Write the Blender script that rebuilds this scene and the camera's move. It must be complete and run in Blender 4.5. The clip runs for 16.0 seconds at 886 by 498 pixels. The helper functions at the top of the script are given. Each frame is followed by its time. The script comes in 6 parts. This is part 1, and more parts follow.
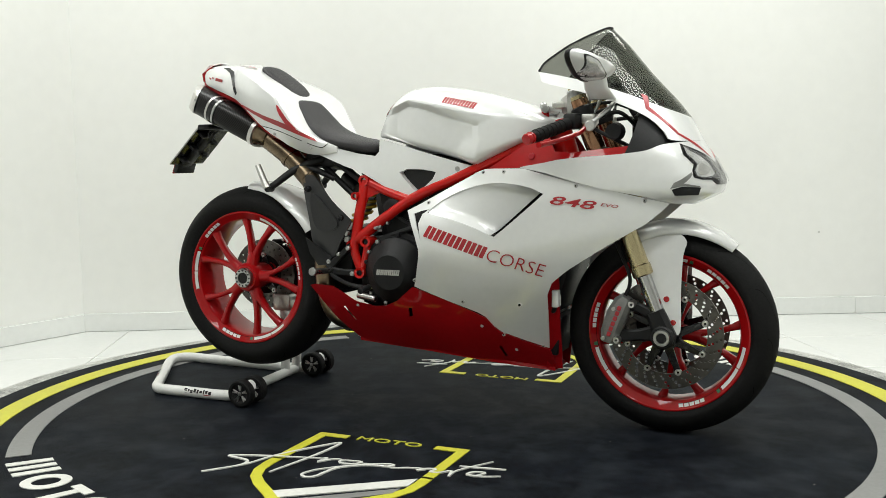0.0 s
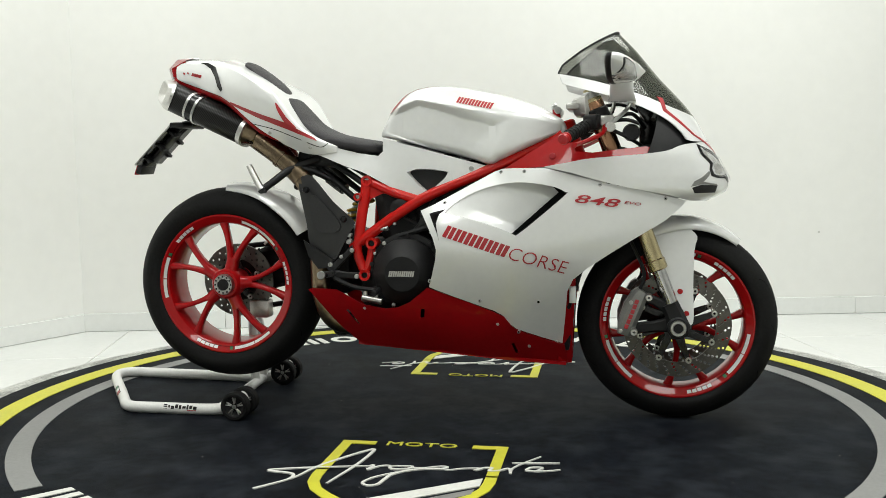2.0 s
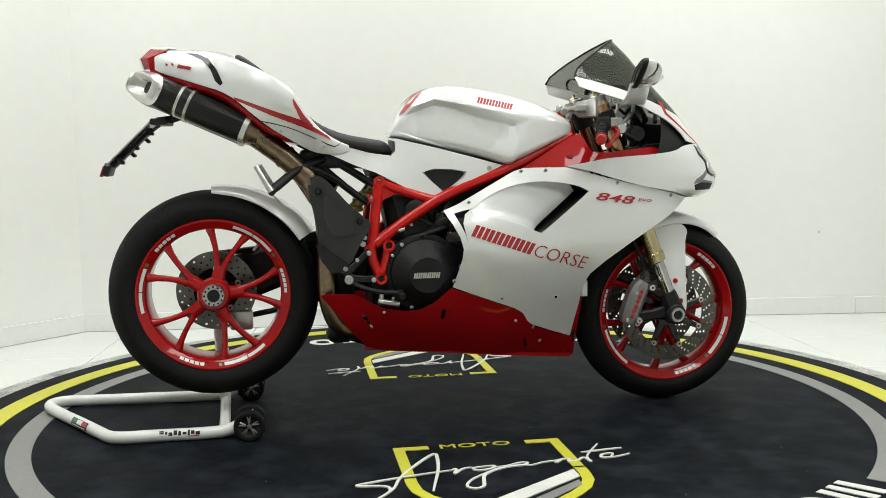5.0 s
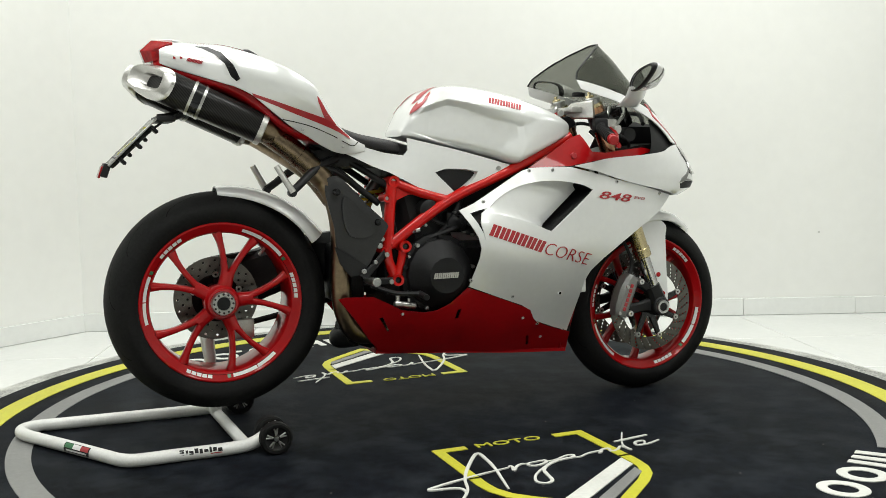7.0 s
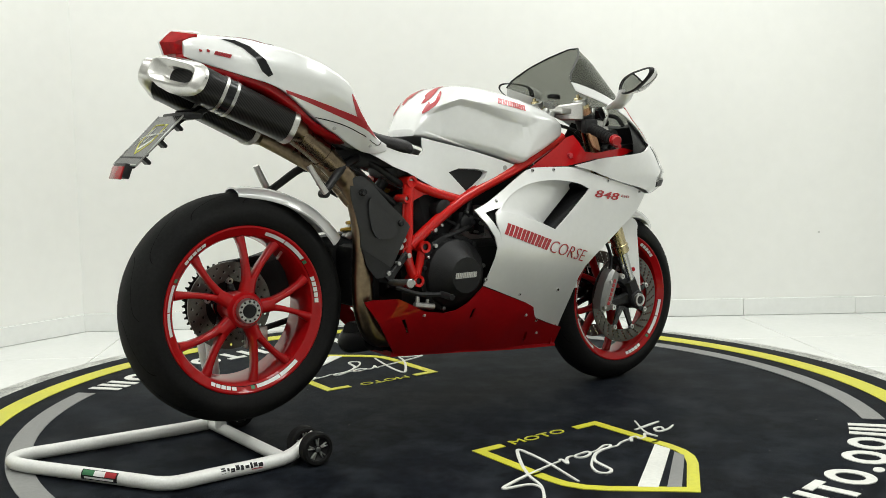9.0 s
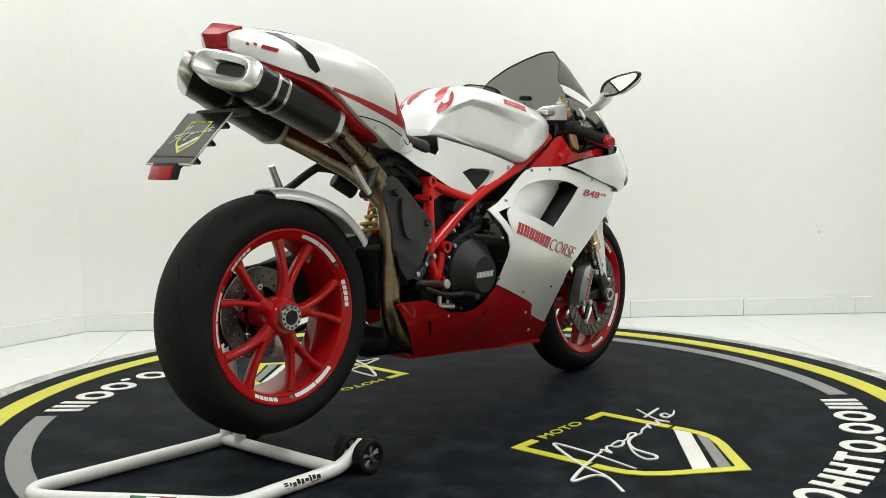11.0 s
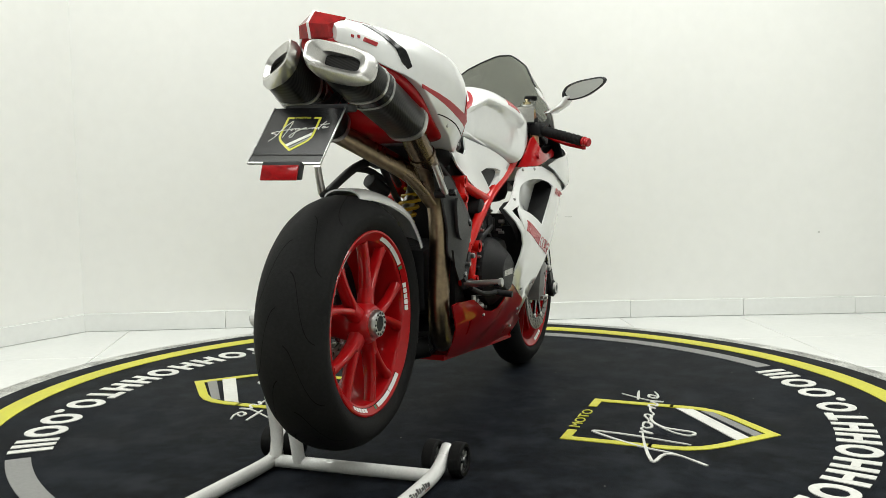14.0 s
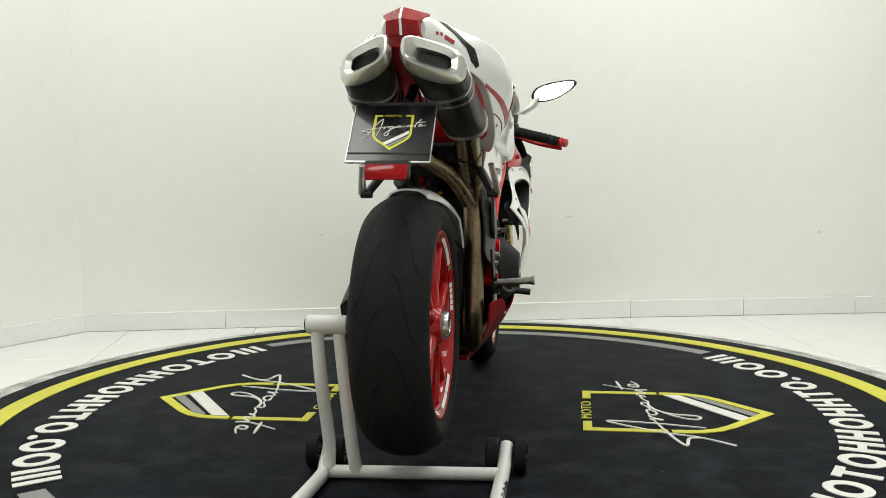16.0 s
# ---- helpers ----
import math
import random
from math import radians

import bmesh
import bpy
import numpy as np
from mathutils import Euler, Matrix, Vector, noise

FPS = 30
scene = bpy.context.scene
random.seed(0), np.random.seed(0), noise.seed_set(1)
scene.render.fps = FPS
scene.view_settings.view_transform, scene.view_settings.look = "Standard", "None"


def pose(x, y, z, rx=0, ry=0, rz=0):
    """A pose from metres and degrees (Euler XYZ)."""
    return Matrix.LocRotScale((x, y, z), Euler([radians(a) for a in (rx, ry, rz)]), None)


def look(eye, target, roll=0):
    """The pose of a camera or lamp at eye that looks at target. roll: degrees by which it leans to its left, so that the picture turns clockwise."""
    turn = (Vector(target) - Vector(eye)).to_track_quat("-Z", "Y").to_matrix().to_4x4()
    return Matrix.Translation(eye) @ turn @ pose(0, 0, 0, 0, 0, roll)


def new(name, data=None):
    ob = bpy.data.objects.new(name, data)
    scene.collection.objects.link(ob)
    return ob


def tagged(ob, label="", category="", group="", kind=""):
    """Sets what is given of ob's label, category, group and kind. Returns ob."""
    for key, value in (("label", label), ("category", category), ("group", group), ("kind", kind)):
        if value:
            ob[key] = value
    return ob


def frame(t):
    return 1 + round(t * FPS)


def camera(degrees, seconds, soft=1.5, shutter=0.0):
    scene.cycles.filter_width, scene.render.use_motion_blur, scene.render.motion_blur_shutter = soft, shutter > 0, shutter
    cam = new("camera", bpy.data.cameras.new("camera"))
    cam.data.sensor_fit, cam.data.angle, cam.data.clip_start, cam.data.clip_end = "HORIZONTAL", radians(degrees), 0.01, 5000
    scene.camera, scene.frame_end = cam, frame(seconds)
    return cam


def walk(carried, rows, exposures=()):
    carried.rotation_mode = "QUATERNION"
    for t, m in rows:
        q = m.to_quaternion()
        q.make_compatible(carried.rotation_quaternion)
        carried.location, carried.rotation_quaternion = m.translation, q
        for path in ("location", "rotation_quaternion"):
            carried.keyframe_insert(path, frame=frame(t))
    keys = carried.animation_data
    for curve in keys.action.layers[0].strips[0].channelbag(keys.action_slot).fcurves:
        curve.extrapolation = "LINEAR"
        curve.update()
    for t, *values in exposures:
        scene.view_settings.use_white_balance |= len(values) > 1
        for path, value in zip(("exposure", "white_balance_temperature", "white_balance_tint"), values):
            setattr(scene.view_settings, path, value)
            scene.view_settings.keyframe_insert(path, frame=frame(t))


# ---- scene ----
from mathutils.bvhtree import BVHTree
cam = camera(50.35, 16.0, soft=0.75)
EYE = look((0, -2.9865, 0.7972), (-0.0242, -0.0004, 0.5091), -0.673)
walk(cam, [(0, EYE), (16, EYE)], [(0, 0.06, 6350, 5), (12, 0.06, 6380, 5), (14.5, 0.06, 6400, 5), (16, -0.05, 6500, 5)])
TURN = 6.5856                # degrees per second of the turntable
START = -23.06

# ---- light ----
world = bpy.data.worlds.new("world")
scene.world = world
world.use_nodes = True
world.node_tree.nodes["Background"].inputs[0].default_value = (0.9, 0.93, 1.0, 1)
world.node_tree.nodes["Background"].inputs[1].default_value = 0.05
scene.view_settings.exposure = 0.0
scene.view_settings.use_white_balance = True
scene.view_settings.white_balance_temperature = 6350
scene.view_settings.white_balance_tint = 5
CEILING = 3.0


def ceiling_lamp(x, y, sx, sy, watts):
    lamp = bpy.data.lights.new("ceiling_lamp", "AREA")
    lamp.shape, lamp.size, lamp.size_y, lamp.energy = "RECTANGLE", sx, sy, watts
    lamp.color = (1.0, 0.98, 0.945)
    ob = new("ceiling_lamp", lamp)
    ob.matrix_world = pose(x, y, CEILING - 0.06)
    return ob


for lx, ly, lw in ((-1.3, 0.7, 22), (1.3, 0.7, 34), (-1.3, -0.9, 28), (1.3, -0.9, 32), (-1.3, -2.6, 26), (1.3, -2.6, 26)):
    ceiling_lamp(lx, ly, 1.5, 0.6, lw)


# ---- materials ----
def material(name, color, rough=0.5, metal=0.0, coat=0.0, vary=0.06, scale=12.0, bump=0.0, bump_scale=200.0, color2=None, ior=1.5, spec=0.5):
    """Principled surface with two scales of variation in colour and roughness, and fine relief."""
    m = bpy.data.materials.new(name)
    m.use_nodes = True
    nt = m.node_tree
    b = nt.nodes["Principled BSDF"]
    tc = nt.nodes.new("ShaderNodeTexCoord")
    n1, n2 = nt.nodes.new("ShaderNodeTexNoise"), nt.nodes.new("ShaderNodeTexNoise")
    n1.inputs["Scale"].default_value, n2.inputs["Scale"].default_value = scale, scale * 14
    n1.inputs["Detail"].default_value = n2.inputs["Detail"].default_value = 4
    add = nt.nodes.new("ShaderNodeMath")
    add.operation = "ADD"
    for n in (n1, n2):
        nt.links.new(tc.outputs["Object"], n.inputs["Vector"])
    half = nt.nodes.new("ShaderNodeMath")
    half.operation, half.inputs[1].default_value = "MULTIPLY", 0.5
    nt.links.new(n1.outputs["Fac"], add.inputs[0])
    nt.links.new(n2.outputs["Fac"], add.inputs[1])
    nt.links.new(add.outputs[0], half.inputs[0])
    mix = nt.nodes.new("ShaderNodeMix")
    mix.data_type = "RGBA"
    c2 = color2 or tuple(max(0, c * (1 - 2.5 * vary)) for c in color)
    c1 = tuple(min(1, c * (1 + 1.2 * vary)) for c in color)
    mix.inputs["A"].default_value, mix.inputs["B"].default_value = (*c2, 1), (*c1, 1)
    ramp = nt.nodes.new("ShaderNodeMapRange")
    ramp.inputs["From Min"].default_value, ramp.inputs["From Max"].default_value = 0.35, 0.65
    nt.links.new(half.outputs[0], ramp.inputs["Value"])
    nt.links.new(ramp.outputs["Result"], mix.inputs["Factor"])
    nt.links.new(mix.outputs["Result"], b.inputs["Base Color"])
    rr = nt.nodes.new("ShaderNodeMapRange")
    rr.inputs["To Min"].default_value, rr.inputs["To Max"].default_value = rough * 0.85, min(1, rough * 1.2)
    nt.links.new(n1.outputs["Fac"], rr.inputs["Value"])
    nt.links.new(rr.outputs["Result"], b.inputs["Roughness"])
    b.inputs["Metallic"].default_value = metal
    b.inputs["IOR"].default_value = ior
    b.inputs["Specular IOR Level"].default_value = spec
    b.inputs["Coat Weight"].default_value, b.inputs["Coat Roughness"].default_value = coat, 0.04
    if bump:
        n3, bp = nt.nodes.new("ShaderNodeTexNoise"), nt.nodes.new("ShaderNodeBump")
        n3.inputs["Scale"].default_value, bp.inputs["Strength"].default_value, bp.inputs["Distance"].default_value = bump_scale, bump, 0.002
        nt.links.new(tc.outputs["Object"], n3.inputs["Vector"])
        nt.links.new(n3.outputs["Fac"], bp.inputs["Height"])
        nt.links.new(bp.outputs["Normal"], b.inputs["Normal"])
    return m


def glass(name, color, rough=0.02, alpha=0.35, clear=(0.78, 0.79, 0.75)):
    """Thin tinted sheet: part clear, part tint, with a glossy face."""
    m = bpy.data.materials.new(name)
    m.use_nodes = True
    nt = m.node_tree
    b = nt.nodes["Principled BSDF"]
    b.inputs["Base Color"].default_value = (*color, 1)
    b.inputs["Roughness"].default_value = rough
    tr, mx = nt.nodes.new("ShaderNodeBsdfTransparent"), nt.nodes.new("ShaderNodeMixShader")
    tr.inputs[0].default_value = (*clear, 1)
    mx.inputs[0].default_value = alpha
    out = nt.nodes["Material Output"]
    nt.links.new(tr.outputs[0], mx.inputs[1])
    nt.links.new(b.outputs[0], mx.inputs[2])
    nt.links.new(mx.outputs[0], out.inputs["Surface"])
    return m


def carbon():
    """Woven carbon fibre under lacquer: a fine twill of two dark greys."""
    m = material("carbon", (0.02, 0.02, 0.02), 0.3, 0.0, 0.06, 0.1, 20, spec=0.14)
    nt = m.node_tree
    b = nt.nodes["Principled BSDF"]
    tc, w = nt.nodes.new("ShaderNodeTexCoord"), nt.nodes.new("ShaderNodeTexWave")
    mp = nt.nodes.new("ShaderNodeMapping")
    mp.inputs["Rotation"].default_value = (0.4, 0.6, 0.3)
    w.inputs["Scale"].default_value, w.inputs["Distortion"].default_value = 55, 0.6
    mix = nt.nodes.new("ShaderNodeMix")
    mix.data_type = "RGBA"
    mix.inputs["A"].default_value, mix.inputs["B"].default_value = (0.004, 0.004, 0.004, 1), (0.024, 0.023, 0.022, 1)
    nt.links.new(tc.outputs["Object"], mp.inputs[0])
    nt.links.new(mp.outputs[0], w.inputs[0])
    nt.links.new(w.outputs["Fac"], mix.inputs["Factor"])
    nt.links.new(mix.outputs["Result"], b.inputs["Base Color"])
    return m


def floor_mat():
    """Dark printed vinyl: cloudy wear, faint scuffs and scattered pale lint."""
    m = material("floor_mat", (0.0050, 0.0066, 0.0100), 0.65, 0, 0, 0.3, 2.6, 0.35, 380, spec=0.06)
    nt = m.node_tree
    b = nt.nodes["Principled BSDF"]
    old = b.inputs["Base Color"].links[0].from_socket
    tc, vo = nt.nodes.new("ShaderNodeTexCoord"), nt.nodes.new("ShaderNodeTexVoronoi")
    vo.inputs["Scale"].default_value = 16
    less = nt.nodes.new("ShaderNodeMath")
    less.operation, less.inputs[1].default_value = "LESS_THAN", 0.036
    no = nt.nodes.new("ShaderNodeTexNoise")
    no.inputs["Scale"].default_value = 7
    gate = nt.nodes.new("ShaderNodeMath")
    gate.operation, gate.inputs[1].default_value = "GREATER_THAN", 0.56
    both = nt.nodes.new("ShaderNodeMath")
    both.operation = "MULTIPLY"
    cloud = nt.nodes.new("ShaderNodeTexNoise")
    cloud.inputs["Scale"].default_value, cloud.inputs["Detail"].default_value = 9, 12
    rng = nt.nodes.new("ShaderNodeMapRange")
    rng.inputs["From Min"].default_value, rng.inputs["From Max"].default_value = 0.45, 0.72
    rng.inputs["To Max"].default_value = 0.85
    dust, lint = nt.nodes.new("ShaderNodeMix"), nt.nodes.new("ShaderNodeMix")
    dust.data_type = lint.data_type = "RGBA"
    dust.inputs["B"].default_value, lint.inputs["B"].default_value = (0.017, 0.020, 0.025, 1), (0.22, 0.21, 0.18, 1)
    for n in (vo, no, cloud):
        nt.links.new(tc.outputs["Object"], n.inputs["Vector"])
    nt.links.new(vo.outputs["Distance"], less.inputs[0])
    nt.links.new(no.outputs["Fac"], gate.inputs[0])
    nt.links.new(less.outputs[0], both.inputs[0])
    nt.links.new(gate.outputs[0], both.inputs[1])
    nt.links.new(cloud.outputs["Fac"], rng.inputs["Value"])
    nt.links.new(old, dust.inputs["A"])
    nt.links.new(rng.outputs["Result"], dust.inputs["Factor"])
    nt.links.new(dust.outputs["Result"], lint.inputs["A"])
    nt.links.new(both.outputs[0], lint.inputs["Factor"])
    nt.links.new(lint.outputs["Result"], b.inputs["Base Color"])
    return m


WHITE = material("white_paint", (0.76, 0.765, 0.76), 0.32, 0.22, 1.0, 0.012, 4)
RED = material("red_paint", (0.35, 0.0030, 0.005), 0.33, 0.0, 0.6, 0.05, 5, spec=0.08)
RED_DEEP = material("deep_red_paint", (0.33, 0.003, 0.006), 0.33, 0.0, 0.6, 0.05, 5, spec=0.08)
FRAME_RED = material("frame_red", (0.48, 0.007, 0.005), 0.33, 0.0, 0.6, 0.05, 8, spec=0.08)
DECAL_RED = material("red_decal", (0.36, 0.008, 0.016), 0.4, 0, 0.3, 0.03, 20)
DECAL_WHITE = material("white_decal", (0.75, 0.75, 0.74), 0.4, 0, 0.3, 0.03, 20)
DECAL_GREEN = material("green_decal", (0.03, 0.16, 0.06), 0.4, 0, 0.3, 0.03, 20)
RUBBER = material("tyre_rubber", (0.009, 0.009, 0.009), 0.7, 0, 0, 0.18, 9, 0.25, 260, spec=0.15)
GROOVE = material("groove_black", (0.0015, 0.0015, 0.0015), 0.9, 0, 0, 0.1, 9, spec=0.05)
BLACK = material("black_plastic", (0.010, 0.010, 0.011), 0.45, 0, 0, 0.15, 14, 0.2, 500, spec=0.3)
BLACK_GLOSS = material("gloss_black", (0.007, 0.007, 0.008), 0.22, 0, 0.15, 0.1, 14, spec=0.3)
DARK = material("engine_black", (0.010, 0.010, 0.011), 0.5, 0.2, 0, 0.2, 18, 0.3, 300, spec=0.3)
SEAT = material("seat_leather", (0.030, 0.028, 0.030), 0.55, 0, 0, 0.12, 20, 0.5, 420, spec=0.35)
STEEL = material("steel", (0.45, 0.45, 0.44), 0.28, 1.0, 0, 0.08, 25, 0.1, 300)
BRUSHED = material("brushed_aluminium", (0.55, 0.54, 0.52), 0.34, 1.0, 0, 0.08, 25, 0.2, 400)
CHROME = material("polished_metal", (0.66, 0.65, 0.63), 0.3, 1.0, 0, 0.06, 25)
DISC = material("brake_steel", (0.12, 0.114, 0.104), 0.32, 0.9, 0, 0.1, 40, 0.1, 500)
SLIDER = material("polished_slider", (0.50, 0.50, 0.50), 0.07, 1.0, 0, 0.02, 20)
PIPE = material("heated_steel", (0.22, 0.165, 0.105), 0.27, 1.0, 0, 0.1, 5, 0.05, 120, (0.13, 0.10, 0.07))
HEAT = material("heat_plate", (0.017, 0.017, 0.018), 0.42, 0, 0, 0.15, 14, 0.15, 500, spec=0.5)
GOLD = material("gold_fork", (0.55, 0.47, 0.28), 0.25, 1.0, 0, 0.06, 20)
BRONZE = material("fork_tube", (0.40, 0.22, 0.13), 0.22, 1.0, 0, 0.06, 20)
YELLOW_SPRING = material("yellow_spring", (0.6, 0.38, 0.02), 0.4, 0, 0.3, 0.05, 20)
CARBON = carbon()
SCREEN = glass("tinted_screen", (0.02, 0.021, 0.02), 0.03, 0.38)
LENS = glass("clear_lens", (0.6, 0.6, 0.6), 0.04, 0.10, (0.97, 0.97, 0.97))
RED_LENS = material("red_lens", (0.30, 0.004, 0.006), 0.2, 0, 0.4, 0.2, 60, spec=0.12)
LAMP_SILVER = material("lamp_silver", (0.78, 0.78, 0.77), 0.22, 0.45, 0.3, 0.16, 60)
CALIPER = material("caliper_grey", (0.24, 0.24, 0.232), 0.4, 0.6, 0, 0.08, 30)
MIRROR = material("mirror_glass", (0.85, 0.86, 0.86), 0.02, 1.0, 0, 0.01, 5)
STAND_WHITE = material("stand_white", (0.74, 0.74, 0.72), 0.35, 0, 0.4, 0.04, 14, 0.05, 200)
WALL = material("wall_paint", (0.80, 0.80, 0.775), 0.6, 0, 0, 0.01, 1.2, 0.06, 90)
# invented grey for the unseen walls, so the bike's reflections turn darker
WALL_UNSEEN = material("unseen_wall_grey", (0.5, 0.5, 0.48), 0.6, 0, 0, 0.02, 1.2, 0.06, 90)
TILE = material("white_tile", (0.78, 0.79, 0.77), 0.16, 0, 0.3, 0.015, 2.5)
GROUT = material("grout", (0.70, 0.70, 0.67), 0.8, 0, 0, 0.05, 30)
MAT = floor_mat()
MAT_YELLOW = material("yellow_print", (0.56, 0.54, 0.03), 0.45, 0, 0, 0.05, 6, 0.2, 380)
MAT_GREY = material("grey_print", (0.21, 0.21, 0.205), 0.5, 0, 0, 0.06, 6, 0.2, 380)
MAT_WHITE = material("white_print", (0.66, 0.66, 0.62), 0.5, 0, 0, 0.05, 6, 0.2, 380)
SCUFF = material("scuff_grey", (0.5, 0.5, 0.47), 0.7, 0, 0, 0.1, 40)
RIM_METAL = material("rim_edge", (0.52, 0.52, 0.49), 0.5, 0.2, 0, 0.3, 9, 0.3, 60, (0.10, 0.10, 0.095))


# ---- shape helpers ----
def finish(bm, sharp=38):
    bmesh.ops.remove_doubles(bm, verts=bm.verts, dist=1e-5)
    bmesh.ops.recalc_face_normals(bm, faces=bm.faces)
    lim = radians(sharp)
    for f in bm.faces:
        f.smooth = True
    for e in bm.edges:
        if len(e.link_faces) == 2 and e.calc_face_angle(0) > lim:
            e.smooth = False
    return bm


def part(name, bm, mat, parent=None, label="", sharp=38):
    """Links a bmesh as one mesh object under a thing or a part."""
    finish(bm, sharp)
    me = bpy.data.meshes.new(name)
    bm.to_mesh(me)
    bm.free()
    for m in (mat if isinstance(mat, (list, tuple)) else [mat]):
        me.materials.append(m)
    ob = new(name, me)
    if parent is not None:
        ob.parent = parent
    return tagged(ob, label)


def again(ob, m, parent=None, name=None):
    """Another object on the same mesh, at the pose m."""
    o = new(name or ob.name.split(".")[0], ob.data)
    o.parent = parent if parent is not None else ob.parent
    o.matrix_basis = m
    if ob.get("label"):
        o["label"] = ob["label"]
    return o


def thing(name, label, category, group="", kind=""):
    return tagged(new(name), label, category, group, kind)


def smooth_path(pts, per=6, closed=False):
    """Catmull-Rom through the points."""
    P = [Vector(p) for p in pts]
    n = len(P)
    out = []
    for i in range(n if closed else n - 1):
        a = P[(i - 1) % n] if closed or i else P[0]
        b, c = P[i], P[(i + 1) % n]
        d = P[(i + 2) % n] if closed or i + 2 < n else P[-1]
        for k in range(per):
            t = k / per
            out.append(0.5 * (2 * b + (c - a) * t + (2 * a - 5 * b + 4 * c - d) * t * t + (3 * b - a - 3 * c + d) * t ** 3))
    if not closed:
        out.append(P[-1])
    return out


def loft(bm, rings, cap=True, closed=True):
    vs = [[bm.verts.new(p) for p in r] for r in rings]
    n = len(vs[0])
    for a, b in zip(vs, vs[1:]):
        for i in range(n if closed else n - 1):
            j = (i + 1) % n
            bm.faces.new((a[i], a[j], b[j], b[i]))
    if cap:
        bm.faces.new(vs[0][::-1])
        bm.faces.new(vs[-1])
    return bm


def tube(pts, r, n=12, bm=None, per=6, r2=None, flat=1.0):
    """A round bar along a smooth path; r may taper to r2."""
    bm = bm or bmesh.new()
    path = smooth_path(pts, per) if per > 1 and len(pts) > 2 else [Vector(p) for p in pts]
    rings, up = [], None
    for i, p in enumerate(path):
        d = (path[min(i + 1, len(path) - 1)] - path[max(i - 1, 0)]).normalized()
        if up is None:
            up = d.orthogonal().normalized()
        up = (up - d * up.dot(d)).normalized()
        side = d.cross(up)
        rr = r if r2 is None else r + (r2 - r) * i / (len(path) - 1)
        rings.append([p + rr * (math.cos(a) * up + flat * math.sin(a) * side) for a in (2 * math.pi * k / n for k in range(n))])
    return loft(bm, rings)


def lathe(profile, center, axis="y", n=48, bm=None, closed=False, a0=0.0, a1=360.0):
    """Turns a profile of (along, radius) about an axis through center."""
    bm = bm or bmesh.new()
    full = abs(a1 - a0) >= 359.9
    steps = n if full else n + 1
    rows = []
    for k in range(steps):
        a = radians(a0 + (a1 - a0) * k / n)
        c, s = math.cos(a), math.sin(a)
        ring = []
        for u, r in profile:
            v = {"y": (r * c, u, r * s), "x": (u, r * c, r * s), "z": (r * c, r * s, u)}[axis]
            ring.append(bm.verts.new(Vector(v) + Vector(center)))
        rows.append(ring)
    m = len(profile)
    for k in range(n):
        a, b = rows[k], rows[(k + 1) % steps]
        for i in range(m if closed else m - 1):
            j = (i + 1) % m
            bm.faces.new((a[i], a[j], b[j], b[i]))
    if not full and closed:
        bm.faces.new(rows[0])
        bm.faces.new(rows[-1][::-1])
    return bm


def rod(p0, p1, r, n=16, bm=None, bevel=0.12):
    """A round bar with slightly chamfered ends."""
    p0, p1 = Vector(p0), Vector(p1)
    d = (p1 - p0)
    L = d.length
    d.normalize()
    up = d.orthogonal().normalized()
    side = d.cross(up)
    e = min(r * bevel, L * 0.2)
    bm = bm or bmesh.new()
    return loft(bm, [[p0 + d * s + rr * (math.cos(a) * up + math.sin(a) * side) for a in (2 * math.pi * k / n for k in range(n))]
                     for s, rr in ((0, r - e), (e, r), (L - e, r), (L, r - e))])


def box(cx, cy, cz, sx, sy, sz, bevel=0.0, turn=None, bm=None, seg=2):
    b = bmesh.new()
    bmesh.ops.create_cube(b, size=1.0)
    bmesh.ops.scale(b, vec=(sx, sy, sz), verts=b.verts)
    if bevel:
        bmesh.ops.bevel(b, geom=b.edges[:], offset=bevel, segments=seg, affect="EDGES", profile=0.5)
    m = Matrix.Translation((cx, cy, cz)) @ (turn.to_4x4() if turn else Matrix())
    bmesh.ops.transform(b, matrix=m, verts=b.verts)
    return merge(bm, b)


def merge(bm, b):
    if bm is None:
        return b
    me = bpy.data.meshes.new("t")
    b.to_mesh(me)
    b.free()
    bm.from_mesh(me)
    bpy.data.meshes.remove(me)
    return bm


def prism(outline, y0, y1, bm=None, bevel=0.0, frame_of=None):
    """A flat shape in x and z, drawn out from y0 to y1; frame_of may place it elsewhere."""
    b = bmesh.new()
    vs = [b.verts.new((x, y0, z)) for x, z in outline]
    f = b.faces.new(vs)
    ext = bmesh.ops.extrude_face_region(b, geom=[f])
    bmesh.ops.translate(b, vec=(0, y1 - y0, 0), verts=[v for v in ext["geom"] if isinstance(v, bmesh.types.BMVert)])
    bmesh.ops.recalc_face_normals(b, faces=b.faces)
    if bevel:
        bmesh.ops.bevel(b, geom=b.edges[:], offset=bevel, segments=2, affect="EDGES", profile=0.5)
    if frame_of is not None:
        bmesh.ops.transform(b, matrix=frame_of, verts=b.verts)
    return merge(bm, b)


def inside(poly, pts):
    """Which of the points lie in the polygon."""
    P, Q = np.asarray(poly, float), np.asarray(pts, float)
    hit = np.zeros(len(Q), bool)
    x, y = Q[:, 0], Q[:, 1]
    for i in range(len(P)):
        (x1, y1), (x2, y2) = P[i - 1], P[i]
        if y1 != y2:
            hit ^= ((y1 > y) != (y2 > y)) & (x < (x2 - x1) * (y - y1) / (y2 - y1) + x1)
    return hit


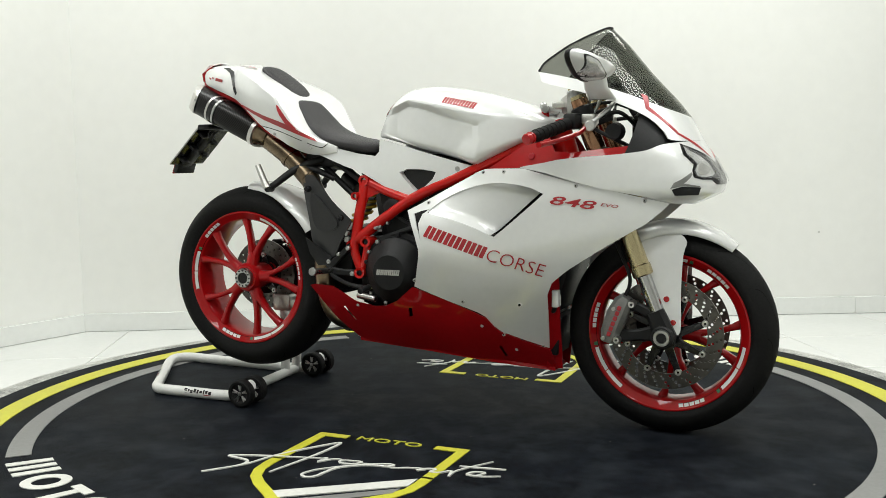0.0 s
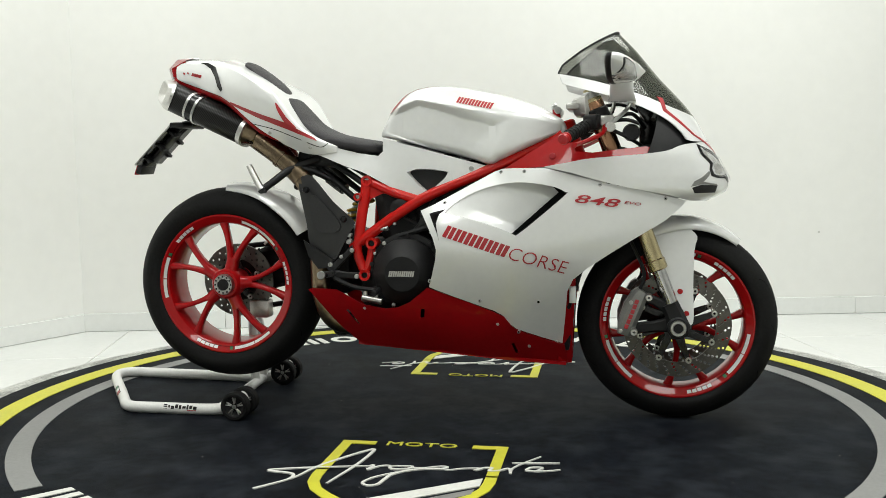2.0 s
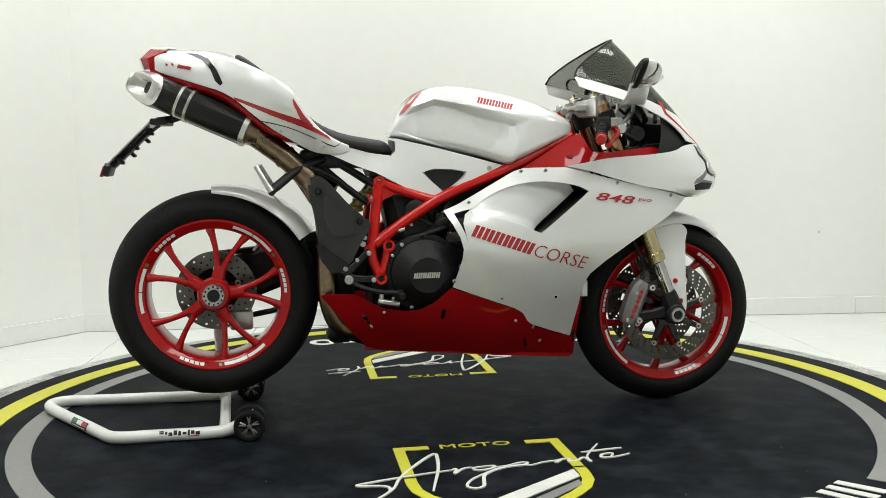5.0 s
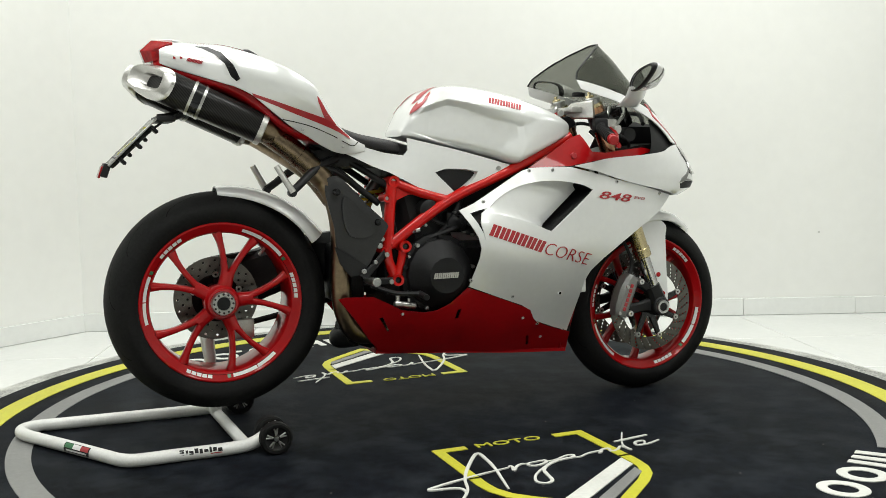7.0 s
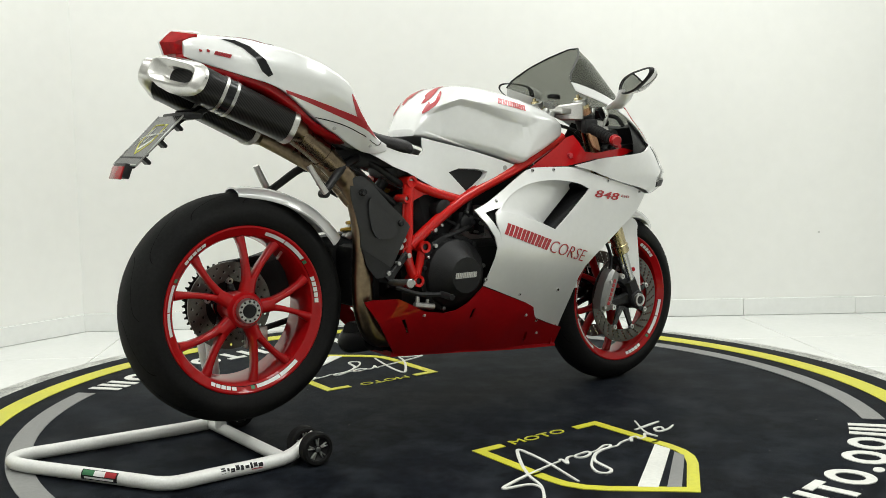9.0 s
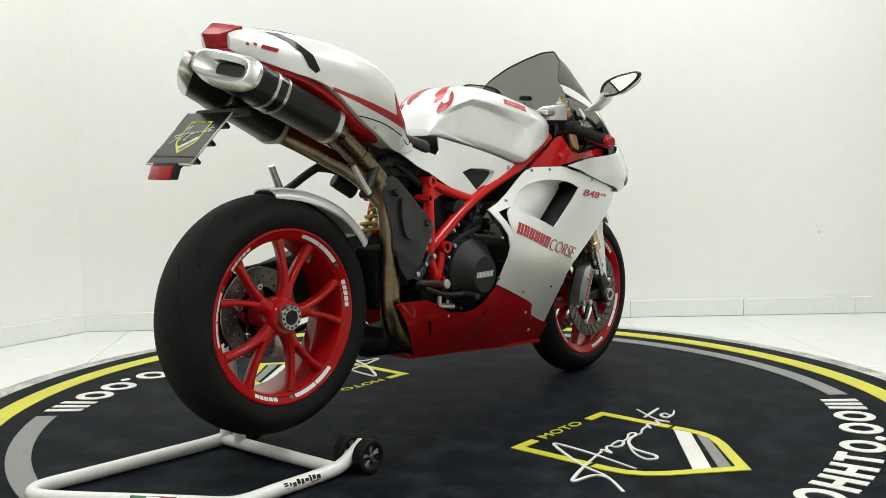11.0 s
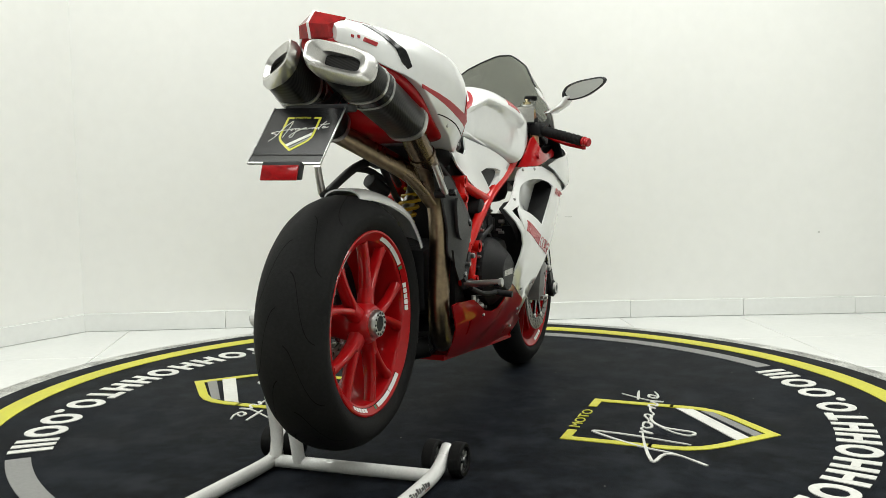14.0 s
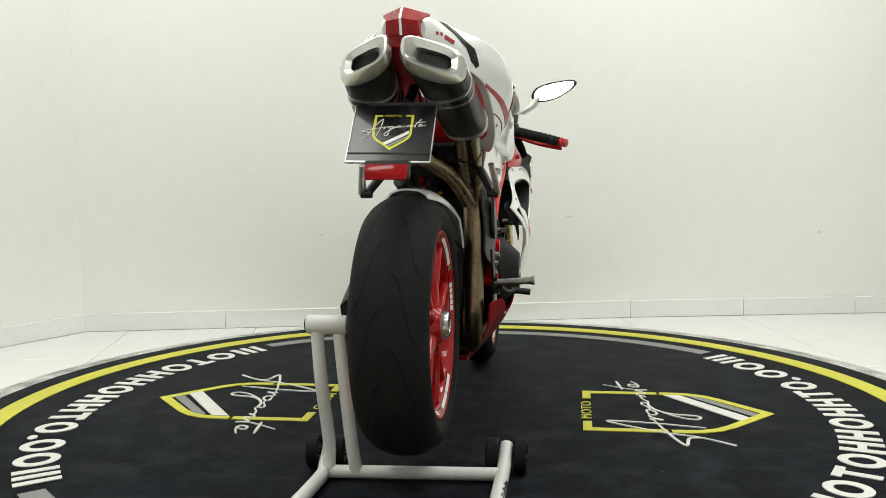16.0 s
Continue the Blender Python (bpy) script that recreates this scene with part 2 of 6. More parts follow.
def cut_sheet(outline, holes=(), step=0.02):
    """Triangles of a flat shape with holes and an even grid inside. Returns points and triangles."""
    from mathutils import geometry
    loops = [np.asarray(l, float) for l in (outline, *holes)]
    pts, edges = [], []
    for l in loops:
        k = len(pts)
        dense = []
        for i in range(len(l)):
            a, b = l[i], l[(i + 1) % len(l)]
            m = max(1, int(np.hypot(*(b - a)) / step))
            dense += [a + (b - a) * s / m for s in range(m)]
        pts += dense
        edges += [(k + i, k + (i + 1) % len(dense)) for i in range(len(dense))]
    edge_pts = np.array(pts)
    lo, hi = loops[0].min(0), loops[0].max(0)
    gx, gy = np.meshgrid(np.arange(lo[0], hi[0], step), np.arange(lo[1], hi[1], step))
    g = np.stack([gx.ravel(), gy.ravel()], 1)
    if len(g):
        ok = inside(loops[0], g)
        for h in loops[1:]:
            ok &= ~inside(h, g)
        g = g[ok]
        if len(g):
            d = np.sqrt(((g[:, None] - edge_pts[None]) ** 2).sum(2)).min(1)
            g = g[d > step * 0.55]
    allp = [Vector(p) for p in (list(edge_pts) + list(g))]
    vs, _, fs, *_ = geometry.delaunay_2d_cdt(allp, edges, [], 0, 1e-6)
    V = np.array([tuple(v) for v in vs])
    F = np.array([f for f in fs if len(f) == 3])
    c = V[F].mean(1)
    ok = inside(loops[0], c)
    for h in loops[1:]:
        ok &= ~inside(h, c)
    return V, F[ok]


def shell(outline, depth, thick=0.004, holes=(), step=0.02, both=False):
    """A moulded sheet: the outline in x and z, its face at y = depth(x, z), with a back and closed edges."""
    V, F = cut_sheet(outline, holes, step)
    Y = depth(V[:, 0], V[:, 1])
    bm = bmesh.new()
    for sign in ((1, -1) if both else (1,)):
        out = [bm.verts.new((x, MID + sign * (y - MID), z)) for (x, z), y in zip(V, Y)]
        inn = [bm.verts.new((x, MID + sign * (y + thick - MID), z)) for (x, z), y in zip(V, Y)]
        count = {}
        for a, b, c in F:
            bm.faces.new((out[a], out[b], out[c]))
            bm.faces.new((inn[c], inn[b], inn[a]))
            for e in ((a, b), (b, c), (c, a)):
                key = (min(e), max(e))
                count[key] = None if key in count else e
        for e in count.values():
            if e:
                bm.faces.new((out[e[1]], out[e[0]], inn[e[0]], inn[e[1]]))
    return bm


def surface(points):
    """A smooth y over x and z through the given (x, z, y), as a thin plate."""
    P = np.array(points, float)
    n = len(P)

    def u(a, b):
        d = ((a[:, None] - b[None]) ** 2).sum(2)
        return np.where(d > 0, d * np.log(d + 1e-12), 0)
    A = np.zeros((n + 3, n + 3))
    A[:n, :n] = u(P[:, :2], P[:, :2]) + 1e-5 * np.eye(n)
    A[:n, n:] = np.c_[np.ones(n), P[:, :2]]
    A[n:, :n] = A[:n, n:].T
    w = np.linalg.solve(A, np.r_[P[:, 2], 0, 0, 0])

    def depth(x, z):
        q = np.stack([np.atleast_1d(x), np.atleast_1d(z)], 1).astype(float)
        return u(q, P[:, :2]) @ w[:n] + w[n] + q @ w[n + 1:]
    return depth


def rounded(pts, per=4):
    """Closed smooth outline through flat points."""
    return [(v.x, v.y) for v in smooth_path([(a, b, 0) for a, b in pts], per, True)]


def slab(outline, z0, z1, bm=None):
    """A flat shape on the ground, from z0 to z1."""
    b = bmesh.new()
    lo = [b.verts.new((x, y, z0)) for x, y in outline]
    hi = [b.verts.new((x, y, z1)) for x, y in outline]
    for i in range(len(lo)):
        j = (i + 1) % len(lo)
        b.faces.new((lo[i], lo[j], hi[j], hi[i]))
    top = b.faces.new(hi)
    bmesh.ops.triangulate(b, faces=[top])
    return merge(bm, b)


def ribbon(pts, w, z0, z1, per=6, bm=None):
    """A brush stroke on the ground along a smooth path."""
    path = smooth_path([(x, y, 0) for x, y in pts], per)
    L, R = [], []
    for i, p in enumerate(path):
        d = (path[min(i + 1, len(path) - 1)] - path[max(i - 1, 0)])
        d = d.normalized() if d.length > 0 else Vector((1, 0, 0))
        n = Vector((-d.y, d.x, 0))
        ww = w * (0.45 + 0.55 * math.sin(math.pi * min(1, max(0, (i + 1) / (len(path) + 1)))))
        L.append(p + n * ww)
        R.append(p - n * ww)
    b = bmesh.new()
    rise = [abs(pts[0][0]) * 3e-4 + 5e-6 * i for i in range(len(path))]   # later ink lies over earlier ink
    rows = [[b.verts.new((q.x, q.y, z)) for q, z in ((l, z0), (l, z1 + e), (r, z1 + e), (r, z0))] for l, r, e in zip(L, R, rise)]
    for a, c in zip(rows, rows[1:]):
        for i in range(3):
            b.faces.new((a[i], a[i + 1], c[i + 1], c[i]))
    return merge(bm, b)


MID = -0.02                 # the middle plane of the motorcycle


def mirrored(bm, s):
    if s > 0:
        for v in bm.verts:
            v.co.y = 2 * MID - v.co.y
        bmesh.ops.reverse_faces(bm, faces=bm.faces)
    return bm


# ---- the room ----
def wall(name, a, b, h, thick, label, paint=None):
    """An upright wall from a to b on the floor, its face on the room's side."""
    a, b = Vector((*a, 0)), Vector((*b, 0))
    d = (b - a).normalized()
    n = Vector((-d.y, d.x, 0))
    bm = bmesh.new()
    base = [a - d * 0.1, b + d * 0.1, b + d * 0.1 + n * thick, a - d * 0.1 + n * thick]
    lo = [bm.verts.new(p + Vector((0, 0, FLOOR - 0.05))) for p in base]
    hi = [bm.verts.new(p + Vector((0, 0, h))) for p in base]
    for i in range(4):
        j = (i + 1) % 4
        bm.faces.new((lo[i], lo[j], hi[j], hi[i]))
    bm.faces.new(hi)
    bm.faces.new(lo[::-1])
    return tagged(part(name, bm, paint or WALL), label, "wall", kind="structure")


FLOOR = -0.012
CORNERS = [(3.2, 1.83), (0.9, 1.715), (-1.76, 1.462), (-3.75, -1.60), (-3.75, -4.6), (3.2, -4.6)]
SIDES = ("wall_north", "wall_north_west", "wall_west", "wall_south_west", "wall_south", "wall_east")
# the last three walls are out of view, added in grey for reflection contrast
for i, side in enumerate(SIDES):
    wall(side, CORNERS[i], CORNERS[(i + 1) % 6], CEILING + 0.1, -0.15, "plain off-white painted showroom wall" if i in (0, 1, 2) else "unseen grey wall added to darken reflections on the motorcycle", WALL if i in (0, 1, 2) else WALL_UNSEEN)


def skirting(a, b):
    """Tiled skirting along a wall: one strip with thin joints, its pieces side by side."""
    a, b = Vector((*a, 0)), Vector((*b, 0))
    d = (b - a).normalized()
    n = Vector((-d.y, d.x, 0))
    L = (b - a).length
    base = thing("baseboard", "white tiled skirting board along the showroom wall", "skirting board", kind="structure")
    k = max(1, round(L / 0.6))
    for i in range(k):
        c = a + d * (L * (i + 0.5) / k) + n * 0.005
        part("tile", box(c.x, c.y, FLOOR + 0.044, L / k - 0.001, 0.012, 0.086, 0.002, Euler((0, 0, math.atan2(d.y, d.x))).to_matrix(), seg=1), TILE, base)


for i in (0, 1, 2):
    skirting(CORNERS[i], CORNERS[i + 1])
skirting(CORNERS[5], CORNERS[0])

part("ceiling", box(-0.2, -1.4, CEILING + 0.05, 7.6, 6.9, 0.1), WALL)
tagged(bpy.data.objects["ceiling"], "plain white painted ceiling above the showroom", "ceiling", kind="structure")
ground = part("floor", box(-0.2, -1.4, FLOOR - 0.045, 7.6, 6.9, 0.08), GROUT)
tagged(ground, "floor of large glossy white tiles with thin joints", "floor", kind="structure")
# ---- the turntable ----
def arc_strip(r0, r1, a0, a1, z0, z1, n=60):
    return lathe([(z0, r0), (z1, r0), (z1, r1), (z0, r1)], (0, 0, 0), "z", n, None, True, a0, a1)


table = thing("turntable", "round black showroom turntable mat with yellow ring and printed emblems", "turntable")
part("mat", lathe([(-0.008, 0.0), (-0.008, 1.552), (-0.001, 1.552), (0.0, 1.55), (0.0, 0.0)], (0, 0, 0), "z", 160), MAT, table)
part("rim", lathe([(-0.011, 1.549), (-0.002, 1.549), (-0.003, 1.585), (-0.010, 1.650), (-0.012, 1.650)], (0, 0, 0), "z", 160, None, True), RIM_METAL, table, "scuffed grey rim of the turntable")
TOP = 0.0022
part("yellow_ring", lathe([(-0.003, 1.390), (TOP, 1.390), (TOP, 1.465), (-0.003, 1.465)], (0, 0, 0), "z", 160, None, True), MAT_YELLOW, table, "bright yellow printed ring")
for a in (-45.5, 134.5):
    part("grey_arc", arc_strip(1.25, 1.315, a, a + 91, -0.003, TOP), MAT_GREY, table, "grey printed arc")


def ring_sign(mid):
    """Fifteen plain white marks along the ring: open rounds and pairs of bars."""
    widths = {"o": 1.15, "b": 1.0, "m": 1.25, "i": 0.9, "d": 0.42}
    word = ["m", "o", "i", "o", "b", "b", "o", "b", "b", "i", "o", "d", "o", "o", "m"]
    total = sum(widths[c] for c in word)
    a = mid - 42.6
    for c in word:
        w = 85.2 * widths[c] / total
        a0, a1 = a + 0.10 * w, a + 0.90 * w
        r0, r1 = 1.147, 1.264
        bm = bmesh.new()

        def P(u, v):
            ang = a0 + (a1 - a0) * u
            r = r1 + (r0 - r1) * v + .050 * ((ang - mid) / 42) ** 2       # the line of marks is flatter than the ring
            ang = radians(ang)
            return (r * math.cos(ang), r * math.sin(ang))
        if c == "o":
            k = 28
            inner = [P(0.5 + 0.27 * math.cos(2 * math.pi * i / k), 0.5 + 0.30 * math.sin(2 * math.pi * i / k)) for i in range(k)]
            outer = [P(0.5 + 0.52 * math.cos(2 * math.pi * i / k), 0.5 + 0.52 * math.sin(2 * math.pi * i / k)) for i in range(k)]
            vi = [[bm.verts.new((*p, z)) for p in q] for q, z in ((inner, -0.003), (inner, TOP), (outer, TOP), (outer, -0.003))]
            for s in range(3):
                for i in range(k):
                    j = (i + 1) % k
                    bm.faces.new((vi[s][i], vi[s][j], vi[s + 1][j], vi[s + 1][i]))
        elif c == "d":
            slab([P(0.5 + 0.5 * math.cos(i * 0.524), 0.12 + 0.12 * math.sin(i * 0.524)) for i in range(12)], -0.003, TOP, bm)
        else:
            bars = {"b": ((0, .30), (.70, 1)), "m": ((0, .22), (.39, .61), (.78, 1)), "i": ((.34, .66),)}[c]
            for u0, u1 in bars:
                slab([P(u0, 0), P(u1, 0), P(u1, 1), P(u0, 1)], -0.003, TOP, bm)
            if c == "i":
                slab([P(0, .78), P(1, .78), P(1, 1.0), P(0, 1.0)], -0.003, TOP + 0.0004, bm)
            if c == "b":
                slab([P(.25, .40), P(.75, .40), P(.75, .6), P(.25, .6)], -0.003, TOP + 0.0004, bm)
        part("white_mark", bm, MAT_WHITE, table)
        a += w


ring_sign(-90)
ring_sign(90)


def emblem_shapes(make):
    """The shield emblem in its own flat space: x to the right, y up from the point; make(kind, outline or path, width)."""
    # yellow border in four runs
    make("yellow", [(-0.235, 0.585), (-0.137, 0.585), (-0.137, 0.558), (-0.205, 0.558), (-0.205, 0.33), (-0.235, 0.33)], 0)
    make("yellow", [(0.235, 0.585), (0.137, 0.585), (0.137, 0.558), (0.205, 0.558), (0.205, 0.33), (0.235, 0.33)], 0)
    left = [(-0.235, 0.34), (-0.235, 0.29), (-0.228, 0.235), (-0.205, 0.185), (-0.165, 0.14), (0.0, 0.0), (0.0, 0.042), (-0.145, 0.162), (-0.18, 0.2), (-0.2, 0.245), (-0.205, 0.29), (-0.205, 0.34)]
    make("yellow", left, 0)
    make("yellow", [(-x, y) for x, y in left], 0)
    make("white", [(0.2, 0.32), (0.2, 0.265), (-0.055, 0.082), (-0.092, 0.115)], 0)
    make("grey", [(0.19, 0.242), (0.187, 0.205), (-0.008, 0.05), (-0.038, 0.07)], 0)
    # handwriting as loose strokes
    s = 0.0048
    make("stroke", [(-.342, .167), (-.274, .256), (-.245, .336), (-.201, .417), (-.133, .512), (-.129, .463), (-.142, .375), (-.163, .287), (-.177, .228)], s)
    make("stroke", [(-.345, .170), (-.288, .236), (-.277, .270), (-.293, .290), (-.355, .303), (-.311, .323), (-.233, .345), (-.169, .360), (-.106, .373)], s)
    make("stroke", [(-.108, .372), (-.098, .382), (-.095, .374), (-.103, .347), (-.082, .373), (-.063, .384), (-.049, .381)], s * 0.9)
    make("stroke", [(-.047, .381), (-.019, .386), (.007, .385), (-.002, .367), (-.036, .358), (-.051, .372), (-.033, .386)], s * 0.9)
    make("stroke", [(.002, .375), (.037, .379), (.078, .397), (.098, .392), (.083, .377), (.051, .374), (.008, .357), (-.030, .322), (-.042, .281), (-.050, .243), (-.072, .230), (-.090, .248), (-.075, .285), (-.041, .321), (.010, .362)], s)
    make("stroke", [(.083, .377), (.108, .374), (.140, .389), (.186, .395), (.171, .379), (.192, .401), (.213, .402), (.208, .380), (.230, .383), (.255, .405), (.264, .368), (.269, .418), (.329, .513)], s * 0.9)
    make("stroke", [(.260, .449), (.318, .457), (.382, .466)], s)
    make("stroke", [(.386, .414), (.342, .396), (.303, .396), (.313, .421), (.341, .422), (.321, .388)], s * 0.9)


def lettering(name, text, size, mat, m, parent, label="", depth=0.001, slant=0.0, wide=1.0, bold=0.0):
    """Built-in letters as a thin mesh; m places them: x along the line, y up, z outward."""
    cu = bpy.data.curves.new(name, "FONT")
    cu.body, cu.size, cu.extrude, cu.shear, cu.offset = text, size, depth, slant, bold
    cu.resolution_u = 3
    tmp = new("letters", cu)
    me = bpy.data.meshes.new_from_object(tmp.evaluated_get(bpy.context.evaluated_depsgraph_get()))
    bpy.data.objects.remove(tmp)
    bpy.data.curves.remove(cu)
    me.transform(m @ Matrix.Diagonal((wide, 1, 1, 1)))
    me.materials.clear()
    me.materials.append(mat)
    ob = new(name, me)
    ob.parent = parent
    return tagged(ob, label)


def floor_emblem(turn):
    m2 = Matrix.Rotation(radians(turn), 2)
    names = {"yellow": ("shield_border", MAT_YELLOW), "white": ("white_band", MAT_WHITE), "grey": ("grey_band", MAT_GREY), "stroke": ("pen_stroke", MAT_WHITE)}

    def make(kind, pts, w):
        q = [m2 @ Vector((x - 0.006, y - 1.002)) for x, y in pts]
        q = [(v.x, v.y) for v in q]
        lift = {"yellow": 0, "white": 0.0004, "grey": 0.0002, "stroke": 0.0006}[kind]
        bm = ribbon(q, w, -0.002, TOP + lift) if kind == "stroke" else slab(q, -0.003, TOP + lift)
        part(names[kind][0], bm, names[kind][1], table)
    emblem_shapes(make)
    lettering("printed_word", "MOTO", 0.047, MAT_YELLOW, Matrix.Rotation(radians(turn), 4, "Z") @ Matrix.Translation((-0.116, -0.444, 0.001)), table, "yellow printed word", 0.0012, 0, 1.45, 0.0)


floor_emblem(0)
floor_emblem(180)


# ---- the motorcycle ----
bike = thing("motorcycle", "white and red sports motorcycle with red wheels on a paddock stand", "motorcycle")
REAR = Vector((-0.733, 0.004, 0.397))
FRONT = Vector((0.697, MID, 0.296))


def beam(pts, widths, thick, bm=None):
    """A flat-sided bar with chamfered corners whose broad side faces y; widths and thick run along it."""
    bm = bm or bmesh.new()
    P = [Vector(p) for p in pts]
    n = len(P)
    T = thick if isinstance(thick, (list, tuple)) else [thick] * n
    rings = []
    for i, p in enumerate(P):
        d = (P[min(i + 1, n - 1)] - P[max(i - 1, 0)]).normalized()
        side = d.cross(Vector((0, 1, 0))).normalized()
        nrm = side.cross(d).normalized()
        w, t = widths[i] / 2, T[i] / 2
        c = min(w, t) * 0.45
        rings.append([p + side * a + nrm * b for a, b in ((-w, -t + c), (-w + c, -t), (w - c, -t), (w, -t + c), (w, t - c), (w - c, t), (-w + c, t), (-w, t - c))])
    return loft(bm, rings)


def ring_pt(c, r, a, y):
    a = radians(a)
    return Vector((c.x + r * math.cos(a), c.y + y, c.z + r * math.sin(a)))


def tyre_side(R, w):
    return [(w * .40, .222), (w * .455, .232), (w * .494, R - .062), (w * .5, R - .052), (w * .482, R - .041), (w * .42, R - .0275), (w * .32, R - .0140), (w * .2, R - .0050), (w * .08, R - .0008), (0, R)]


def tread_grooves(c, R, w, wheel):
    """Thin curved cuts across the tread, as dark inlays just proud of the rubber."""
    bm = bmesh.new()
    side = tyre_side(R, w)
    top = [p for p in side if p[1] > R - .045]
    uu, rr_ = [p[0] for p in top[::-1]], [p[1] for p in top[::-1]]
    for k in range(12):
        for s in (1, -1):
            a0 = k * 30 + (s > 0) * 15
            rows = []
            for i in range(13):
                f = i / 12
                u = s * w * (0.06 + 0.36 * f)
                r = float(np.interp(abs(u), uu, rr_)) + 0.0007
                a = a0 + 30 * f - 3.5 * math.sin(6.3 * f)
                wd = 0.6 * (0.3 + math.sin(math.pi * (0.1 + 0.85 * f)))
                rows.append([bm.verts.new(ring_pt(c, r, a - wd * 0.55, u)), bm.verts.new(ring_pt(c, r, a + wd * 0.55, u))])
            for p, q in zip(rows, rows[1:]):
                bm.faces.new((p[0], p[1], q[1], q[0]))
    ob = part("tread_pattern", bm, GROOVE, wheel)
    return tagged(ob, kind="stuff")


def wheel(name, c, R, w, hw, phi, spoke_y, end_y, label, tape):
    half = [(hw, .2285), (hw + .0028, .2262), (hw + .0028, .2225), (hw + .0005, .2195), (hw - .0105, .2015), (hw - .019, .1975)]
    wh = part(name, lathe([(-u, r) for u, r in half] + [(u, r) for u, r in half[::-1]] + [(hw - .008, .2285), (hw - .014, .212), (-hw + .014, .212), (-hw + .008, .2285)], c, "y", 96, None, True), RED, bike, label, 30)
    side = tyre_side(R, w)[:-1]
    prof = [(-u, r) for u, r in side] + [(u, r) for u, r in side[::-1]]
    part("tyre", lathe(prof, c, "y", 128, None, True), RUBBER, wh, "black road tyre with fine curved grooves", 50)
    tread_grooves(c, R, w, wh)
    for k in range(5):
        a = phi + 72 * k
        y0, y1 = spoke_y, end_y
        bm = beam([ring_pt(c, .028, a, y0), ring_pt(c, .055, a, y0), ring_pt(c, .088, a, y0 * .97 + y1 * .03)], [.044, .038, .036], [.04, .038, .034])
        for s in (-1, 1):
            pts, ws, ts = [], [], []
            for i in range(6):
                f = i / 5
                pts.append(ring_pt(c, .070 + .130 * f, a + s * (4 + 12 * f ** 0.9), y0 + (y1 - y0) * f))
                ws.append(.021 - .006 * math.sin(math.pi * min(1, f * 1.05)) + .006 * (f > .9))
                ts.append(.034 - .008 * f)
            beam(pts, ws, ts, bm)
        part("spoke", bm, RED, wh, sharp=50)
    # tape on the sloping flange: two long stripes, a small green piece and a row of dashes, three times round
    def tape_piece(sgn, r0, r1, a0, a1, mat):
        y = lambda r: sgn * (hw + .0005 - (.2195 - r) * .611 + .0009)
        part("rim_tape", lathe([(y(r0), r0), (y(r1), r1), (y(r1) - .0008 * sgn, r1), (y(r0) - .0008 * sgn, r0)], c, "y", max(2, int((a1 - a0) / 3)), None, True, a0, a1), mat, wh)
    for sgn in (-1, 1):
        for k in range(3):
            b = tape + 120 * k
            runs = [(-16.5, 0), (-36.5, -17.3)] + [(-56 - 4.2 * i, -52.6 - 4.2 * i) for i in range(5)]
            for a0, a1 in runs:
                tape_piece(sgn, .2075, .2165, b + a0, b + a1, DECAL_WHITE)
            tape_piece(sgn, .2075, .2165, b - 41, b - 38.3, DECAL_GREEN)
            tape_piece(sgn, .2065, .2075, b - 73, b + .4, GROOVE)
    return wh


rear_wheel = wheel("rear_wheel", REAR, .314, .181, .078, 4, -.052, -.055, "red five-spoke rear wheel with white rim tape", 73)
front_wheel = wheel("front_wheel", FRONT, .298, .124, .052, -8, 0, 0, "red five-spoke front wheel with white rim tape", -8)
bm = lathe([(-.095, .0), (-.095, .019), (-.098, .02), (-.098, .031), (-.092, .034), (-.082, .034), (-.08, .03)], REAR, "y", 32)
part("axle_nut", bm, STEEL, rear_wheel, "large ribbed steel axle nut")
for k in range(12):
    part("nut_notch", rod(ring_pt(REAR, .0265, 30 * k, -.0995), ring_pt(REAR, .0265, 30 * k, -.09), .0032, 8), DARK, rear_wheel)
part("axle_hole", lathe([(-.0965, 0), (-.0965, .0185), (-.09, .0185)], REAR, "y", 24), DARK, rear_wheel)
part("valve", rod(ring_pt(REAR, .199, 47, -.02), ring_pt(REAR, .172, 47, -.026), .0045, 10), CHROME, rear_wheel, "small metal tyre valve")
part("hub", lathe([(-.082, .0), (-.082, .042), (-.07, .05), (-.03, .05), (.02, .04), (.06, .04), (.06, 0)], REAR, "y", 40), RED, rear_wheel)
part("hub", lathe([(-.06, .0), (-.06, .026), (-.045, .034), (.045, .034), (.06, .026), (.06, 0)], FRONT, "y", 40), RED, front_wheel)


